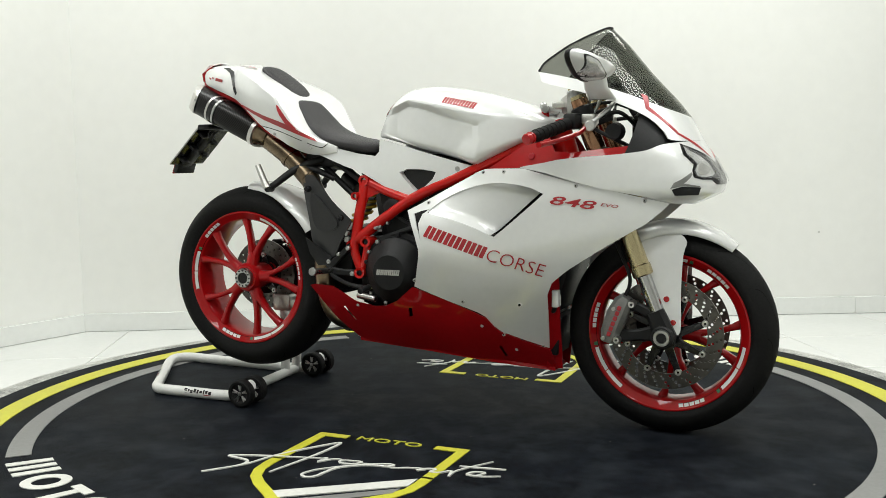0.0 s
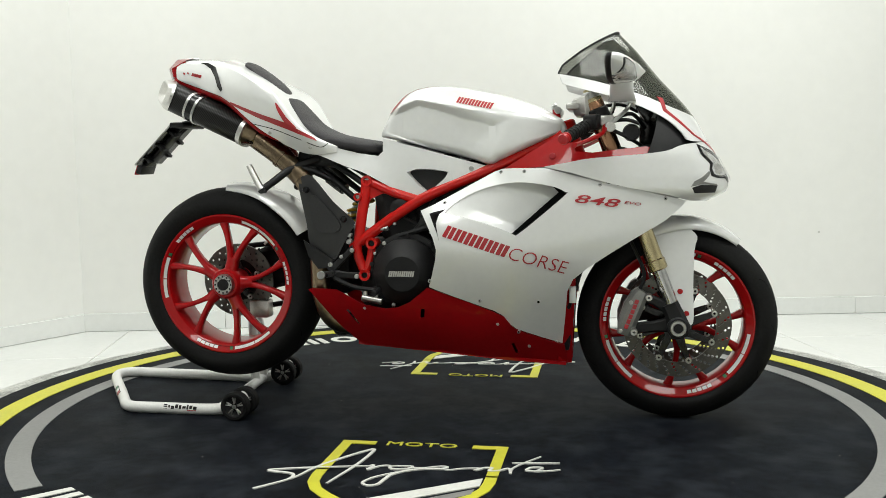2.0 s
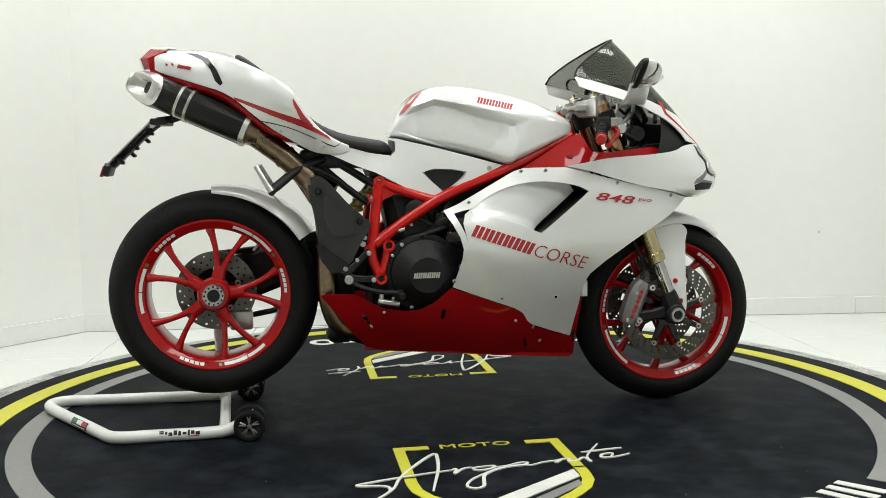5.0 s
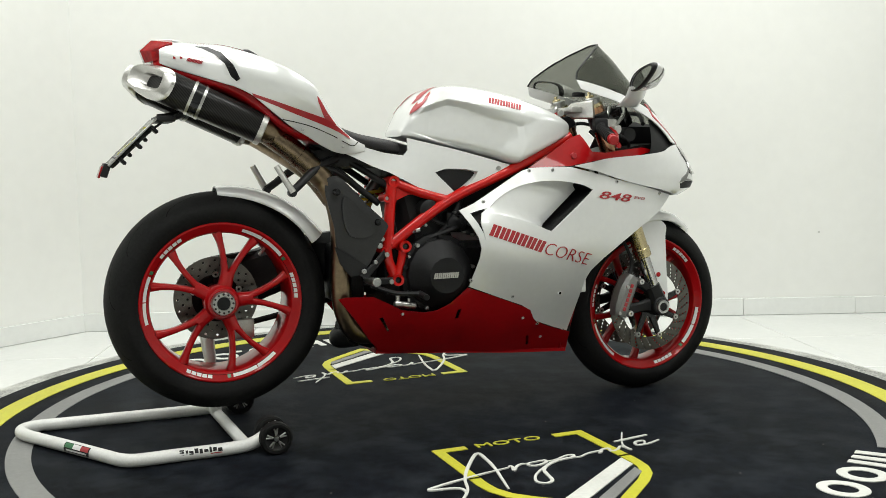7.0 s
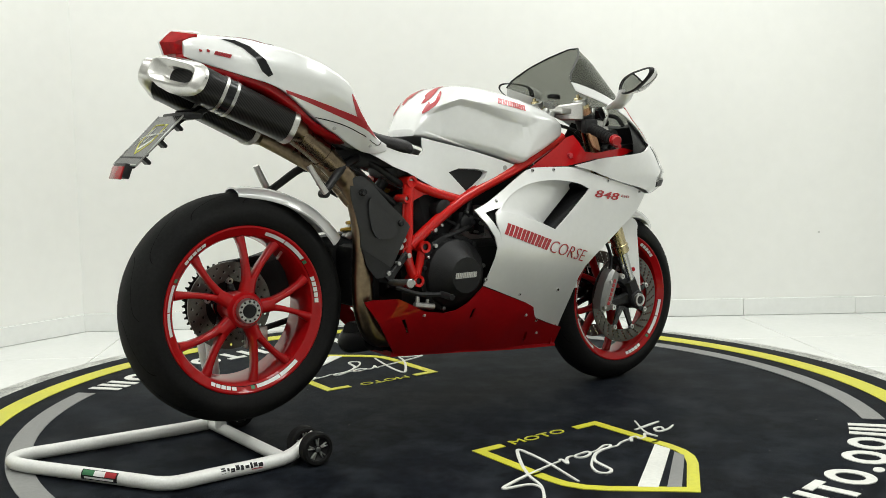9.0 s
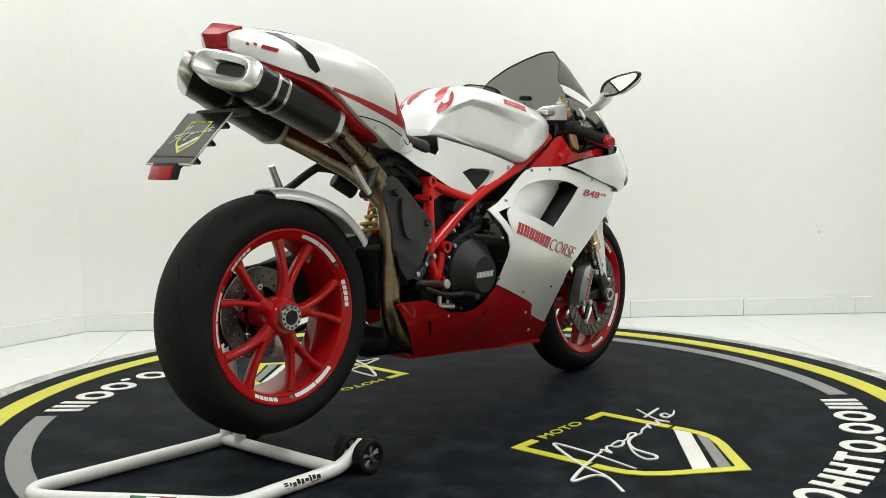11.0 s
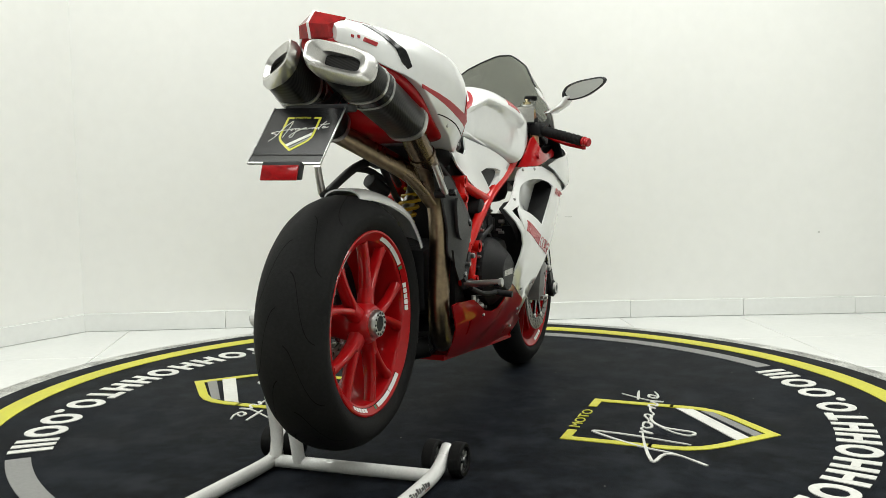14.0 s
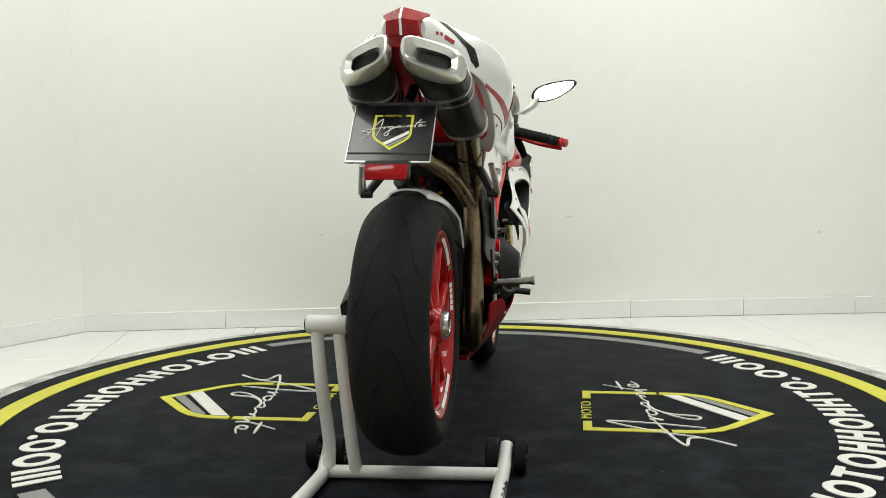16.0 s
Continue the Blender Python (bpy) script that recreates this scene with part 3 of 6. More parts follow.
def brake_disc(c, y, r0, r1, parent, rows, bolts):
    holes = []
    for i, (r, n, off) in enumerate(rows):
        for k in range(n):
            a = 2 * math.pi * (k + off) / n
            holes.append([(r * math.cos(a) + .0042 * math.cos(q), r * math.sin(a) + .0042 * math.sin(q)) for q in (math.pi * 2 * j / 6 for j in range(6))])
    circ = lambda r, n: [(r * math.cos(2 * math.pi * i / n), r * math.sin(2 * math.pi * i / n)) for i in range(n)]
    V, F = cut_sheet(circ(r1, 72), [circ(r0, 60), *holes], .03)
    bm = bmesh.new()
    lay = [[bm.verts.new((c.x + x, c.y + y + dy, c.z + z)) for x, z in V] for dy in (-.0025, .0025)]
    count = {}
    for a, b, d in F:
        bm.faces.new((lay[0][a], lay[0][b], lay[0][d]))
        bm.faces.new((lay[1][d], lay[1][b], lay[1][a]))
        for e in ((a, b), (b, d), (d, a)):
            key = (min(e), max(e))
            count[key] = None if key in count else e
    for e in count.values():
        if e:
            bm.faces.new((lay[0][e[1]], lay[0][e[0]], lay[1][e[0]], lay[1][e[1]]))
    d = part("brake_disc", bm, DISC, parent, "drilled steel brake disc")
    return d


def disc_carrier(c, y, r0, r1, parent, n):
    bm = lathe([(y - .004, .02), (y - .004, .045), (y + .004, .045), (y + .004, .02)], c, "y", 32, None, True)
    part("disc_carrier", bm, BLACK_GLOSS, parent)
    for k in range(n):
        a = 360 * k / n + 10
        part("carrier_arm", beam([ring_pt(c, .04, a, y), ring_pt(c, r0 + .003, a + 8, y)], [.026, .015], .009), BLACK_GLOSS, parent)
    for k in range(n):
        part("rivet", lathe([(y - .004, .0035), (y - .0085, .0042), (y - .0085, .0075), (y - .006, .0095), (y + .006, .0095), (y + .0085, .0075), (y + .0085, .0042), (y + .004, .0035)], ring_pt(c, r0 - .001, 360 * k / n + 18, 0), "y", 14, None, True), CHROME, parent)


brake_disc(REAR, .035, .07, .122, rear_wheel, [(.082, 20, 0), (.096, 20, .5), (.110, 20, 0)], 5)
disc_carrier(REAR, .035, .07, .1, rear_wheel, 5)
for s in (-1, 1):
    brake_disc(FRONT, s * .07, .114, .158, front_wheel, [(.121, 30, 0), (.130, 30, .25), (.140, 30, .5), (.150, 30, .75)], 8)
    disc_carrier(FRONT, s * .07, .114, .1, front_wheel, 8)

# sprocket, chain and single-sided swingarm on the far side
bm = lathe([(.096, .03), (.096, .105), (.102, .105), (.102, .03)], REAR, "y", 40, None, True)
for k in range(40):
    a = 9 * k
    beam([ring_pt(REAR, .102, a, .099), ring_pt(REAR, .113, a, .099)], [.011, .004], .006, bm)
part("sprocket", bm, DARK, bike, "dark toothed sprocket")
bm = beam([(-.74, .135, .397), (-.62, .13, .44), (-.48, .10, .49), (-.36, .06, .50), (-.24, .02, .47)], [.13, .15, .14, .16, .18], [.07, .08, .10, .14, .2])
part("swingarm", bm, DARK, bike, "black single-sided swingarm")
part("chain", tube([(-.735, .1, .505), (-.5, .1, .52), (-.22, .1, .475)], .009, 8, None, 4), DARK, bike)
part("chain", tube([(-.735, .1, .287), (-.5, .1, .33), (-.22, .1, .40)], .009, 8, None, 4), DARK, bike)
part("caliper", box(-.66, .05, .30, .07, .05, .06, .008), BRUSHED, bike, "small rear brake caliper")


# fork, fender and calipers
def fork(s):
    y = MID + s * .108
    leg = part("fork_leg", tube([(.447, y, .965), (.598, y, .575), (.634, y, .478)], .0265, 20, None, 1), GOLD, bike, "gold anodised fork tube")
    part("upper_tube", rod((.45, y, .957), (.53, y, .75), .0275, 20), BRONZE, leg, "bronze upper fork tube")
    part("fork_cap", rod((.44, y, .985), (.447, y, .96), .024), STEEL, leg)
    part("seal_ring", rod((.628, y, .495), (.640, y, .463), .0295), GOLD, leg)
    part("slider", rod((.636, y, .475), (.694, y, .325), .0205, 28), SLIDER, leg, "polished steel slider")
    part("foot", merge(beam([(.672, y, .365), (.688, y, .33), (.700, y, .296), (.702, y, .268)], [.052, .056, .066, .05], [.046, .048, .05, .04]),
                       rod((.697, y - .03, .296), (.697, y + .03, .296), .032, 24)), BLACK, leg, "black fork foot")
    part("axle_plug", rod((.697, y + s * .02, .296), (.697, y + s * .0385, .296), .0135, 16), BLACK, leg)
    part("bracket", merge(beam([(.69, y, .305), (.63, y, .296), (.565, y, .288)], [.05, .032, .034], .024), beam([(.682, y, .345), (.63, y, .372), (.585, y, .385)], [.04, .026, .034], .024)), BLACK, leg)
    part("axle_end", lathe([(-.005, .0), (-.005, .013), (-.009, .015), (-.009, .022), (0, .024)], (.697, y + s * .03, .296), "y", 24) if s < 0 else rod((.697, y, .296), (.697, y + .036, .296), .02), STEEL, leg)
    bm = beam([(.543, y, .272), (.549, y, .300), (.568, y, .352), (.585, y, .388), (.594, y, .402)], [.040, .054, .058, .050, .034], [.05, .060, .060, .058, .05])
    cal = part("caliper", bm, CALIPER, leg, "silver radial brake caliper")
    for i in range(6):
        f = i / 5
        part("mark", box(.549 + .029 * f, y + s * .0305, .298 + .074 * f, .011, .0025, .013, .001, Euler((0, radians(20), 0)).to_matrix(), seg=1), DECAL_RED, cal)
    for x, z in ((.571, .282), (.613, .385)):
        part("mount_bolt", lathe([(s * .036, .0035), (s * .036, .009), (s * .030, .0105), (s * .0, .0105), (s * .0, .0035)], (x, y, z), "y", 14, None, True), CHROME, cal)
    for q in (.285, .37):
        part("bolt", rod((.532 + (q - .285) * .35, y + s * .02, q), (.532 + (q - .285) * .35, y + s * .033, q), .006, 10), STEEL, cal)
    part("brake_hose", tube([(.575, y, .385), (.60, y - s * .01, .45), (.555, y - s * .02, .56), (.48, y - s * .04, .75)], .0055, 8), BLACK, leg)


for s in (-1, 1):
    fork(s)


def fender_top():
    bm = bmesh.new()
    rings = []
    for i in range(19):
        f = i / 18
        a = 112 - 58.5 * f
        r = .312 + .012 * math.sin(math.pi * f) + .02 * max(0, .25 - f)
        hw = .078 * (1 - .0 * f) * (1 if f < .55 else 1 - .55 * ((f - .55) / .45) ** 1.7)
        drop = .05 * (1 - .6 * f)
        row = []
        for k in range(-8, 9):
            q = k / 8
            rr = r - drop * abs(q) ** 3
            row.append(ring_pt(FRONT, rr, a, hw * math.sin(q * 1.45) / math.sin(1.45)))
        back = [ring_pt(FRONT, (p - FRONT - Vector((0, p.y - FRONT.y, 0))).length - .004, a, (p.y - FRONT.y) * .95) for p in row[::-1]]
        rings.append(row + back)
    return loft(bm, rings)


fender = part("front_fender", fender_top(), WHITE, bike, "glossy white front mudguard", 60)
skirt = rounded([(.628, .555), (.66, .582), (.72, .585), (.752, .56), (.744, .52), (.741, .42), (.743, .33), (.737, .302), (.716, .308), (.69, .352), (.657, .425), (.628, .49), (.618, .53)], 3)
for s in (-1, 1):
    bm = shell(skirt, surface([(.62, .55, -.100), (.75, .56, -.098), (.68, .45, -.122), (.742, .42, -.118), (.735, .31, -.127), (.68, .585, -.088)]), .004, (), .015)
    if s > 0:
        for v in bm.verts:
            v.co.y = 2 * MID - v.co.y
    sk = part("fender_side", bm, WHITE, fender)
    for x, z in ((.703, .40), (.722, .335)):
        y = MID + s * .106
        part("bolt", rod((x, y - s * .02, z), (x, y + s * .003, z), .008, 12), RED, fender, "red anodised bolt")


# rear mudguard hugging the tyre
def hugger():
    bm = bmesh.new()
    rings = []
    for i in range(15):
        f = i / 14
        a = 90 - 58 * f
        r = .328 + .031 * f
        hw = .050 + .055 * min(1, f * 1.6)
        row = []
        for k in range(-7, 8):
            q = k / 7
            row.append(ring_pt(REAR, r - (.024 + .029 * f) * abs(q) ** 2.3, a, hw * math.sin(q * 1.4) / math.sin(1.4)))
        back = [Vector((p.x, REAR.y + (p.y - REAR.y) * .96, p.z)) + (REAR - Vector((p.x, REAR.y, p.z))).normalized() * .004 for p in row[::-1]]
        rings.append(row + back)
    return loft(bm, rings)


part("rear_fender", hugger(), WHITE, bike, "white rear mudguard hugging the tyre", 60)


# ---- bodywork ----
def lerp_table(rows, x, k):
    return np.interp(x, [r[0] for r in rows], [r[k] for r in rows])


def smooth_table(rows, per=6):
    """Stations along x made dense and smooth."""
    V = smooth_path([Vector(r[:3]) for r in rows], per)
    W = smooth_path([Vector((r[0], r[3], 0)) for r in rows], per)
    return [(a.x, a.y, a.z, b.y) for a, b in zip(V, W)]


TANK = smooth_table([(-.196, .882, .863, .07), (-.168, .938, .857, .098), (-.138, .975, .849, .118), (-.105, 1.0, .841, .132), (-.06, 1.014, .829, .147), (.01, 1.016, .810, .162),
                     (.098, 1.003, .788, .173), (.15, .992, .774, .174), (.186, .983, .788, .173), (.273, .955, .828, .156), (.344, .920, .858, .122), (.364, .900, .864, .09), (.371, .885, .867, .06)], 9)


def body_y(rows, x, z, p, dent=None):
    top, bot, hw = (lerp_table(rows, x, k) for k in (1, 2, 3))
    q = np.clip(np.abs((z - (top + bot * 1.0) / 2) / ((top - bot) / 2 + 1e-9)), 0, 1)
    y = hw * (1 - q ** p) ** (1 / p)
    return y - (dent(x, z) if dent else 0)


def knee(x, z):
    """The hollow for the knee in the tank's flank: a flat panel under a crease that opens to a facet towards the front, and a low skirt."""
    crease = np.where(x < -.071, .972 + (x + .071) * .35, .972 - (x + .071) * .212)
    panel = np.where(x < -.071, crease - .008, .964 - (x + .071) * .385)
    panel = np.minimum(panel, crease - .018)
    front, back = .149 + (z - .779) * .474, .074 + (z - .791) * .747
    a = np.clip((crease - z) / (crease - panel), 0, 1)
    b = np.clip((front - x) / np.maximum(front - back, .02), 0, 1)
    c = np.clip((x + .19) / .07, 0, 1)
    skirt = np.clip((.880 - (x + .178) * .343 - z) / .005, 0, 1)
    return .021 * np.minimum(a, b) * c - .006 * skirt * np.minimum(1, 4 * b) * c


def tank_mesh():
    bm = bmesh.new()
    rings = []
    n = 168
    for x, top, bot, hw in TANK:
        row = []
        for k in range(n):
            a = 2 * math.pi * (k + .5) / n
            s, c = math.sin(a), math.cos(a)
            e = 2.9 if s > 0 else 7.0
            z = (top + bot) / 2 + (top - bot) / 2 * math.copysign(abs(s) ** (2 / e), s)
            y = hw * math.copysign(abs(c) ** (2 / e), c)
            y = math.copysign(max(0, abs(y) - float(knee(np.array([x]), np.array([z]))[0]) * min(1, abs(y) / .08)), y)
            row.append((x, MID + y, z))
        rings.append(row)
    return loft(bm, rings)


part("fuel_tank", tank_mesh(), WHITE, bike, "glossy white sculpted fuel tank", 30)

side_y = surface([(.093, .765, -.160), (.15, .768, -.155), (-.065, .675, -.148), (-.236, .762, -.132), (-.34, .80, -.144), (-.42, .85, -.155), (-.18, .855, -.118), (-.06, .828, -.145), (-.25, .81, -.122), (-.02, .75, -.158)])
hole = [(-.108, .755), (-.075, .766), (-.02, .764), (.024, .756), (.012, .735), (-.035, .697), (-.05, .697)]
cover = [(-.43, .875), (-.398, .861), (-.331, .833), (-.262, .815), (-.20, .806), (-.186, .82), (-.186, .858), (-.06, .827), (.146, .771), (.13, .758), (-.045, .674), (-.062, .664), (-.163, .713), (-.248, .757), (-.30, .775), (-.36, .802), (-.41, .822), (-.45, .84)]
for s in (-1, 1):
    bm = shell(cover, side_y, .005, [hole], .018)
    bk = shell(rounded([(-.125, .765), (-.06, .78), (.045, .765), (-.04, .685)], 3), lambda x, z: side_y(x, z) + .016, .003, (), .03)
    if s > 0:
        for b in (bm, bk):
            for v in b.verts:
                v.co.y = 2 * MID - v.co.y
    sc = part("seat_side_cover", bm, WHITE, bike, "white side cover under the seat")
    rim = bmesh.new()
    hx, hz = sum(p[0] for p in hole) / len(hole), sum(p[1] for p in hole) / len(hole)
    loops = []
    for grow, dip in ((1.0, 0), (.90, .010), (.88, .016)):
        ring = [(hx + (x - hx) * grow, hz + (z - hz) * grow) for x, z in rounded(hole, 3)]
        loops.append([(x, float(side_y(x, z)[0]) + dip + .0006, z) for x, z in ring])
    part("opening_rim", mirrored(loft(rim, loops, False), s), WHITE, sc)
    part("mesh_insert", bk, BLACK, sc)

SEATS = smooth_table([(-.505, .992, .965, .075), (-.49, .988, .93, .092), (-.455, .95, .885, .106), (-.415, .909, .858, .117), (-.345, .877, .828, .124), (-.257, .859, .812, .112), (-.222, .853, .806, .096), (-.202, .842, .807, .072), (-.189, .826, .812, .036)])


def pod(rows, p, n=48, cap=True):
    bm = bmesh.new()
    rings = []
    for x, top, bot, hw in rows:
        row = []
        for k in range(n):
            a = 2 * math.pi * (k + .5) / n
            s, c = math.sin(a), math.cos(a)
            row.append((x, MID + hw * math.copysign(abs(c) ** (2 / p), c), (top + bot) / 2 + (top - bot) / 2 * math.copysign(abs(s) ** (2 / p), s)))
        rings.append(row)
    return loft(bm, rings)


part("seat", pod(SEATS, 2.8), SEAT, bike, "dark grey padded rider seat")

# tail stations: x, top middle z, top edge (half width, z), widest line (half width, z), lower edge (half width, z)
TAIL_ROWS = [(-.878, 1.119, .034, 1.110, .050, 1.088, .046, 1.060), (-.85, 1.126, .049, 1.114, .066, 1.084, .062, 1.047), (-.78, 1.124, .066, 1.112, .095, 1.066, .092, 1.024),
             (-.72, 1.121, .087, 1.108, .117, 1.060, .119, 1.004), (-.69, 1.118, .111, 1.098, .142, 1.052, .137, .993), (-.65, 1.105, .148, 1.085, .171, 1.028, .158, .970),
             (-.60, 1.074, .183, 1.063, .201, 1.006, .167, .927), (-.55, 1.038, .205, 1.037, .216, .985, .169, .887), (-.50, .985, .210, 1.005, .217, .962, .167, .857),
             (-.475, .945, .206, .976, .211, .936, .163, .841), (-.43, .888, .186, .908, .193, .888, .152, .819), (-.39, .852, .156, .872, .164, .858, .142, .811), (-.355, .835, .136, .852, .140, .840, .131, .812), (-.325, .825, .121, .839, .123, .833, .121, .818)]


def tail_at(x, k):
    return np.interp(x, [r[0] for r in TAIL_ROWS], [r[k] for r in TAIL_ROWS])


def rounded_run(pts, radii, per=5):
    """A polyline whose inner corners are eased by the given radii."""
    P = [Vector(p) for p in pts]
    out = [P[0]]
    for a, b, c, r in zip(P, P[1:], P[2:], radii):
        u, v = (a - b), (c - b)
        p, q = b + u.normalized() * min(r, u.length * .45), b + v.normalized() * min(r, v.length * .45)
        out += [(1 - t) ** 2 * p + 2 * t * (1 - t) * b + t * t * q for t in (i / (per - 1) for i in range(per))]
    return out + [P[-1]]


def tail_mesh():
    V = [smooth_path([(r[0], r[k], r[k + 1]) for r in TAIL_ROWS], 5) for k in (2, 4, 6)]
    C = smooth_path([(r[0], r[1], 0) for r in TAIL_ROWS], 5)
    rings = []
    for c, te, wi, lo in zip(C, *V):
        half = rounded_run([(0, c.y), (te.y, te.z), (wi.y, wi.z), (lo.y, lo.z), (lo.y * .7, lo.z + .012), (0, lo.z + .012)], (.012, .022, .004, .01))
        rings.append([(c.x, MID - p.x, p.y) for p in half] + [(c.x, MID + p.x, p.y) for p in half[-2:0:-1]])
    return loft(bmesh.new(), rings)


def tail_flank(lift):
    """Depth of the tail's right flank, from the lower edge over the widest line to the top edge."""
    def depth(x, z):
        x, z = np.atleast_1d(x).astype(float), np.atleast_1d(z).astype(float)
        zl, zw, zt = tail_at(x, 7), tail_at(x, 5), tail_at(x, 3)
        wl, ww, wt = tail_at(x, 6), tail_at(x, 4), tail_at(x, 2)
        low = wl + (ww - wl) * np.clip((z - zl) / (zw - zl), 0, 1)
        up = ww + (wt - ww) * np.clip((z - zw) / (zt - zw), 0, 1.2)
        return MID - np.where(z < zw, low, up) - lift
    return depth


tail = part("tail_cowl", tail_mesh(), WHITE, bike, "white pointed tail cowl", 32)


def wedge_light():
    """The faceted red lamp that ends the tail."""
    bm = bmesh.new()
    P = lambda x, y, z: (x, MID + y, z)
    for s in (-1, 1):
        rt, rb, bb, tf = P(-.895, 0, 1.1275), P(-.926, 0, 1.098), P(-.913, 0, 1.066), P(-.838, 0, 1.1305)
        ts, sm, sb, nf = P(-.843, s * .054, 1.1170), P(-.900, s * .036, 1.096), P(-.894, s * .038, 1.068), P(-.85, s * .040, 1.075)
        for f in ((tf, ts, rt), (rt, ts, sm, rb), (rb, sm, sb, bb), (ts, nf, sm), (sm, nf, sb), (bb, sb, nf, P(-.85, 0, 1.07))):
            bm.faces.new([bm.verts.new(v) for v in f])
    bmesh.ops.remove_doubles(bm, verts=bm.verts, dist=1e-5)
    return bm


light = part("tail_light", wedge_light(), RED_LENS, tail, "faceted red tail light with a white middle bar", 8)
part("light_bar", tube([(-.82, MID, 1.1275), (-.84, MID, 1.1292), (-.895, MID, 1.1262), (-.9250, MID, 1.098), (-.914, MID, 1.064)], .0030, 8, None, 1), WHITE, light)
UNDER = smooth_table([(-.893, 1.075, 1.040, .034), (-.86, 1.075, 1.028, .052), (-.80, 1.05, 1.006, .080), (-.70, 1.02, .970, .118), (-.63, .972, .922, .146), (-.57, .912, .876, .152), (-.50, .872, .846, .146), (-.45, .86, .838, .13)])
part("tail_underside", pod(UNDER, 3.0, 40), RED_DEEP, tail, "deep red lower edge of the tail")
part("pillion_pad", pod(smooth_table([(-.650, 1.108, 1.09, .03), (-.635, 1.108, 1.08, .062), (-.60, 1.086, 1.05, .074), (-.56, 1.055, 1.02, .077), (-.53, 1.026, .99, .070), (-.518, 1.008, .98, .05)]), 2.6, 32), SEAT, bike, "small black passenger pad on the tail")


for s in (-1, 1):
    bm = bmesh.new()
    rows = []
    for i in range(9):
        x = -.80 + .145 * i / 8
        yy = .030 + .030 * i / 8
        zt = float(tail_at(x, 1) + (tail_at(x, 3) - tail_at(x, 1)) * yy / tail_at(x, 2)) + .0022
        w = .004 + .010 * i / 8
        rows.append([bm.verts.new((x, MID + s * (.030 + .030 * i / 8), zt)), bm.verts.new((x, MID + s * (.030 + .030 * i / 8 + w), zt - .0002))])
    for p, q in zip(rows, rows[1:]):
        bm.faces.new((p[0], p[1], q[1], q[0]))
    part("top_stripe", bm, DECAL_RED, tail, "red stripe")


def on(rows, p, lift=.0015, dent=None):
    """Depth of the right flank of a body, for pieces laid on it."""
    return lambda x, z: MID - body_y(rows, x, z, p, dent) - lift


for s in (-1, 1):
    slot = [(-.785, 1.108), (-.755, 1.106), (-.722, 1.090), (-.697, 1.055), (-.681, 1.016), (-.690, 1.010), (-.703, 1.024), (-.716, 1.058), (-.740, 1.086), (-.765, 1.100)]
    trims = [("tail_vent", slot, BLACK_GLOSS, "black air slot"),
             ("red_stripe", [(-.652, .977), (-.55, .939), (-.455, .906), (-.385, .863), (-.378, .853), (-.42, .872), (-.46, .889), (-.55, .924), (-.648, .968)], DECAL_RED, "red stripe"),
             ("red_stripe", [(-.488, .972), (-.480, .962), (-.455, .922), (-.430, .893), (-.44, .884), (-.458, .898), (-.470, .920), (-.484, .952)], DECAL_RED, "")]
    for nm, ol, mt, lb in trims:
        bm = shell(ol, tail_flank(.0016), .003, (), .012)
        if s > 0:
            for v in bm.verts:
                v.co.y = 2 * MID - v.co.y
        part(nm, bm, mt, tail, lb)
    seam = smooth_path([(-.574, .907, 0), (-.53, .897, 0), (-.49, .885, 0), (-.43, .860, 0), (-.372, .835, 0), (-.350, .846, 0)], 6)
    band = [(p.x, p.y + .0012) for p in seam] + [(p.x, p.y - .0012) for p in seam[::-1]]
    bm = shell(band, tail_flank(.0012), .002, (), .012)
    part("panel_joint", mirrored(bm, s), GROOVE, tail)


# main side fairing
fair_y = surface([(.121, .374, -.195), (.293, .371, -.181), (.231, .274, -.146), (.343, .233, -.110), (-.027, .432, -.214), (.006, .605, -.240), (.472, .719, -.226), (.662, .673, -.192), (.401, .689, -.236),
                  (.223, .760, -.196), (.165, .757, -.178), (.315, .765, -.212), (.557, .557, -.200), (.39, .441, -.203), (.2, .5, -.232), (.006, .664, -.205), (-.05, .64, -.200), (.106, .713, -.190), (.716, .669, -.165)])
edge = [(-.055, .642), (-.01, .662), (.07, .705), (.165, .756), (.19, .764), (.223, .7655), (.315, .7655), (.473, .7245), (.60, .696), (.716, .668), (.70, .650), (.657, .613), (.557, .553), (.507, .522), (.44, .478), (.395, .441), (.378, .405), (.372, .34), (.36, .235), (.30, .255), (.226, .283), (.205, .30), (.185, .328), (.163, .341), (.06, .38), (-.031, .415), (-.02, .448), (-.005, .50), (-.002, .53), (-.012, .565), (-.03, .60)]
vent = rounded([(.026, .643), (.089, .688), (.171, .717), (.254, .7245), (.336, .713), (.374, .697), (.376, .690), (.31, .633), (.242, .578), (.228, .574), (.179, .594), (.104, .618), (.040, .634)], 3)
scoop = [(-.026, .634), (.0, .642), (.03, .649), (.006, .633), (-.002, .606), (.010, .548), (.003, .575), (-.010, .603)]


def run_distance(x, z, run):
    """How far the points lie from a polyline."""
    best = np.full(len(x), 9.0)
    for (a, b), (c, d) in zip(run, run[1:]):
        t = np.clip(((x - a) * (c - a) + (z - b) * (d - b)) / ((c - a) ** 2 + (d - b) ** 2), 0, 1)
        best = np.minimum(best, np.hypot(x - a - t * (c - a), z - b - t * (d - b)))
    return best


DUCT = [(.018, .644), (.087, .692), (.171, .722), (.254, .730), (.325, .722), (.352, .694), (.212, .571), (.178, .590), (.104, .614), (.034, .631)]


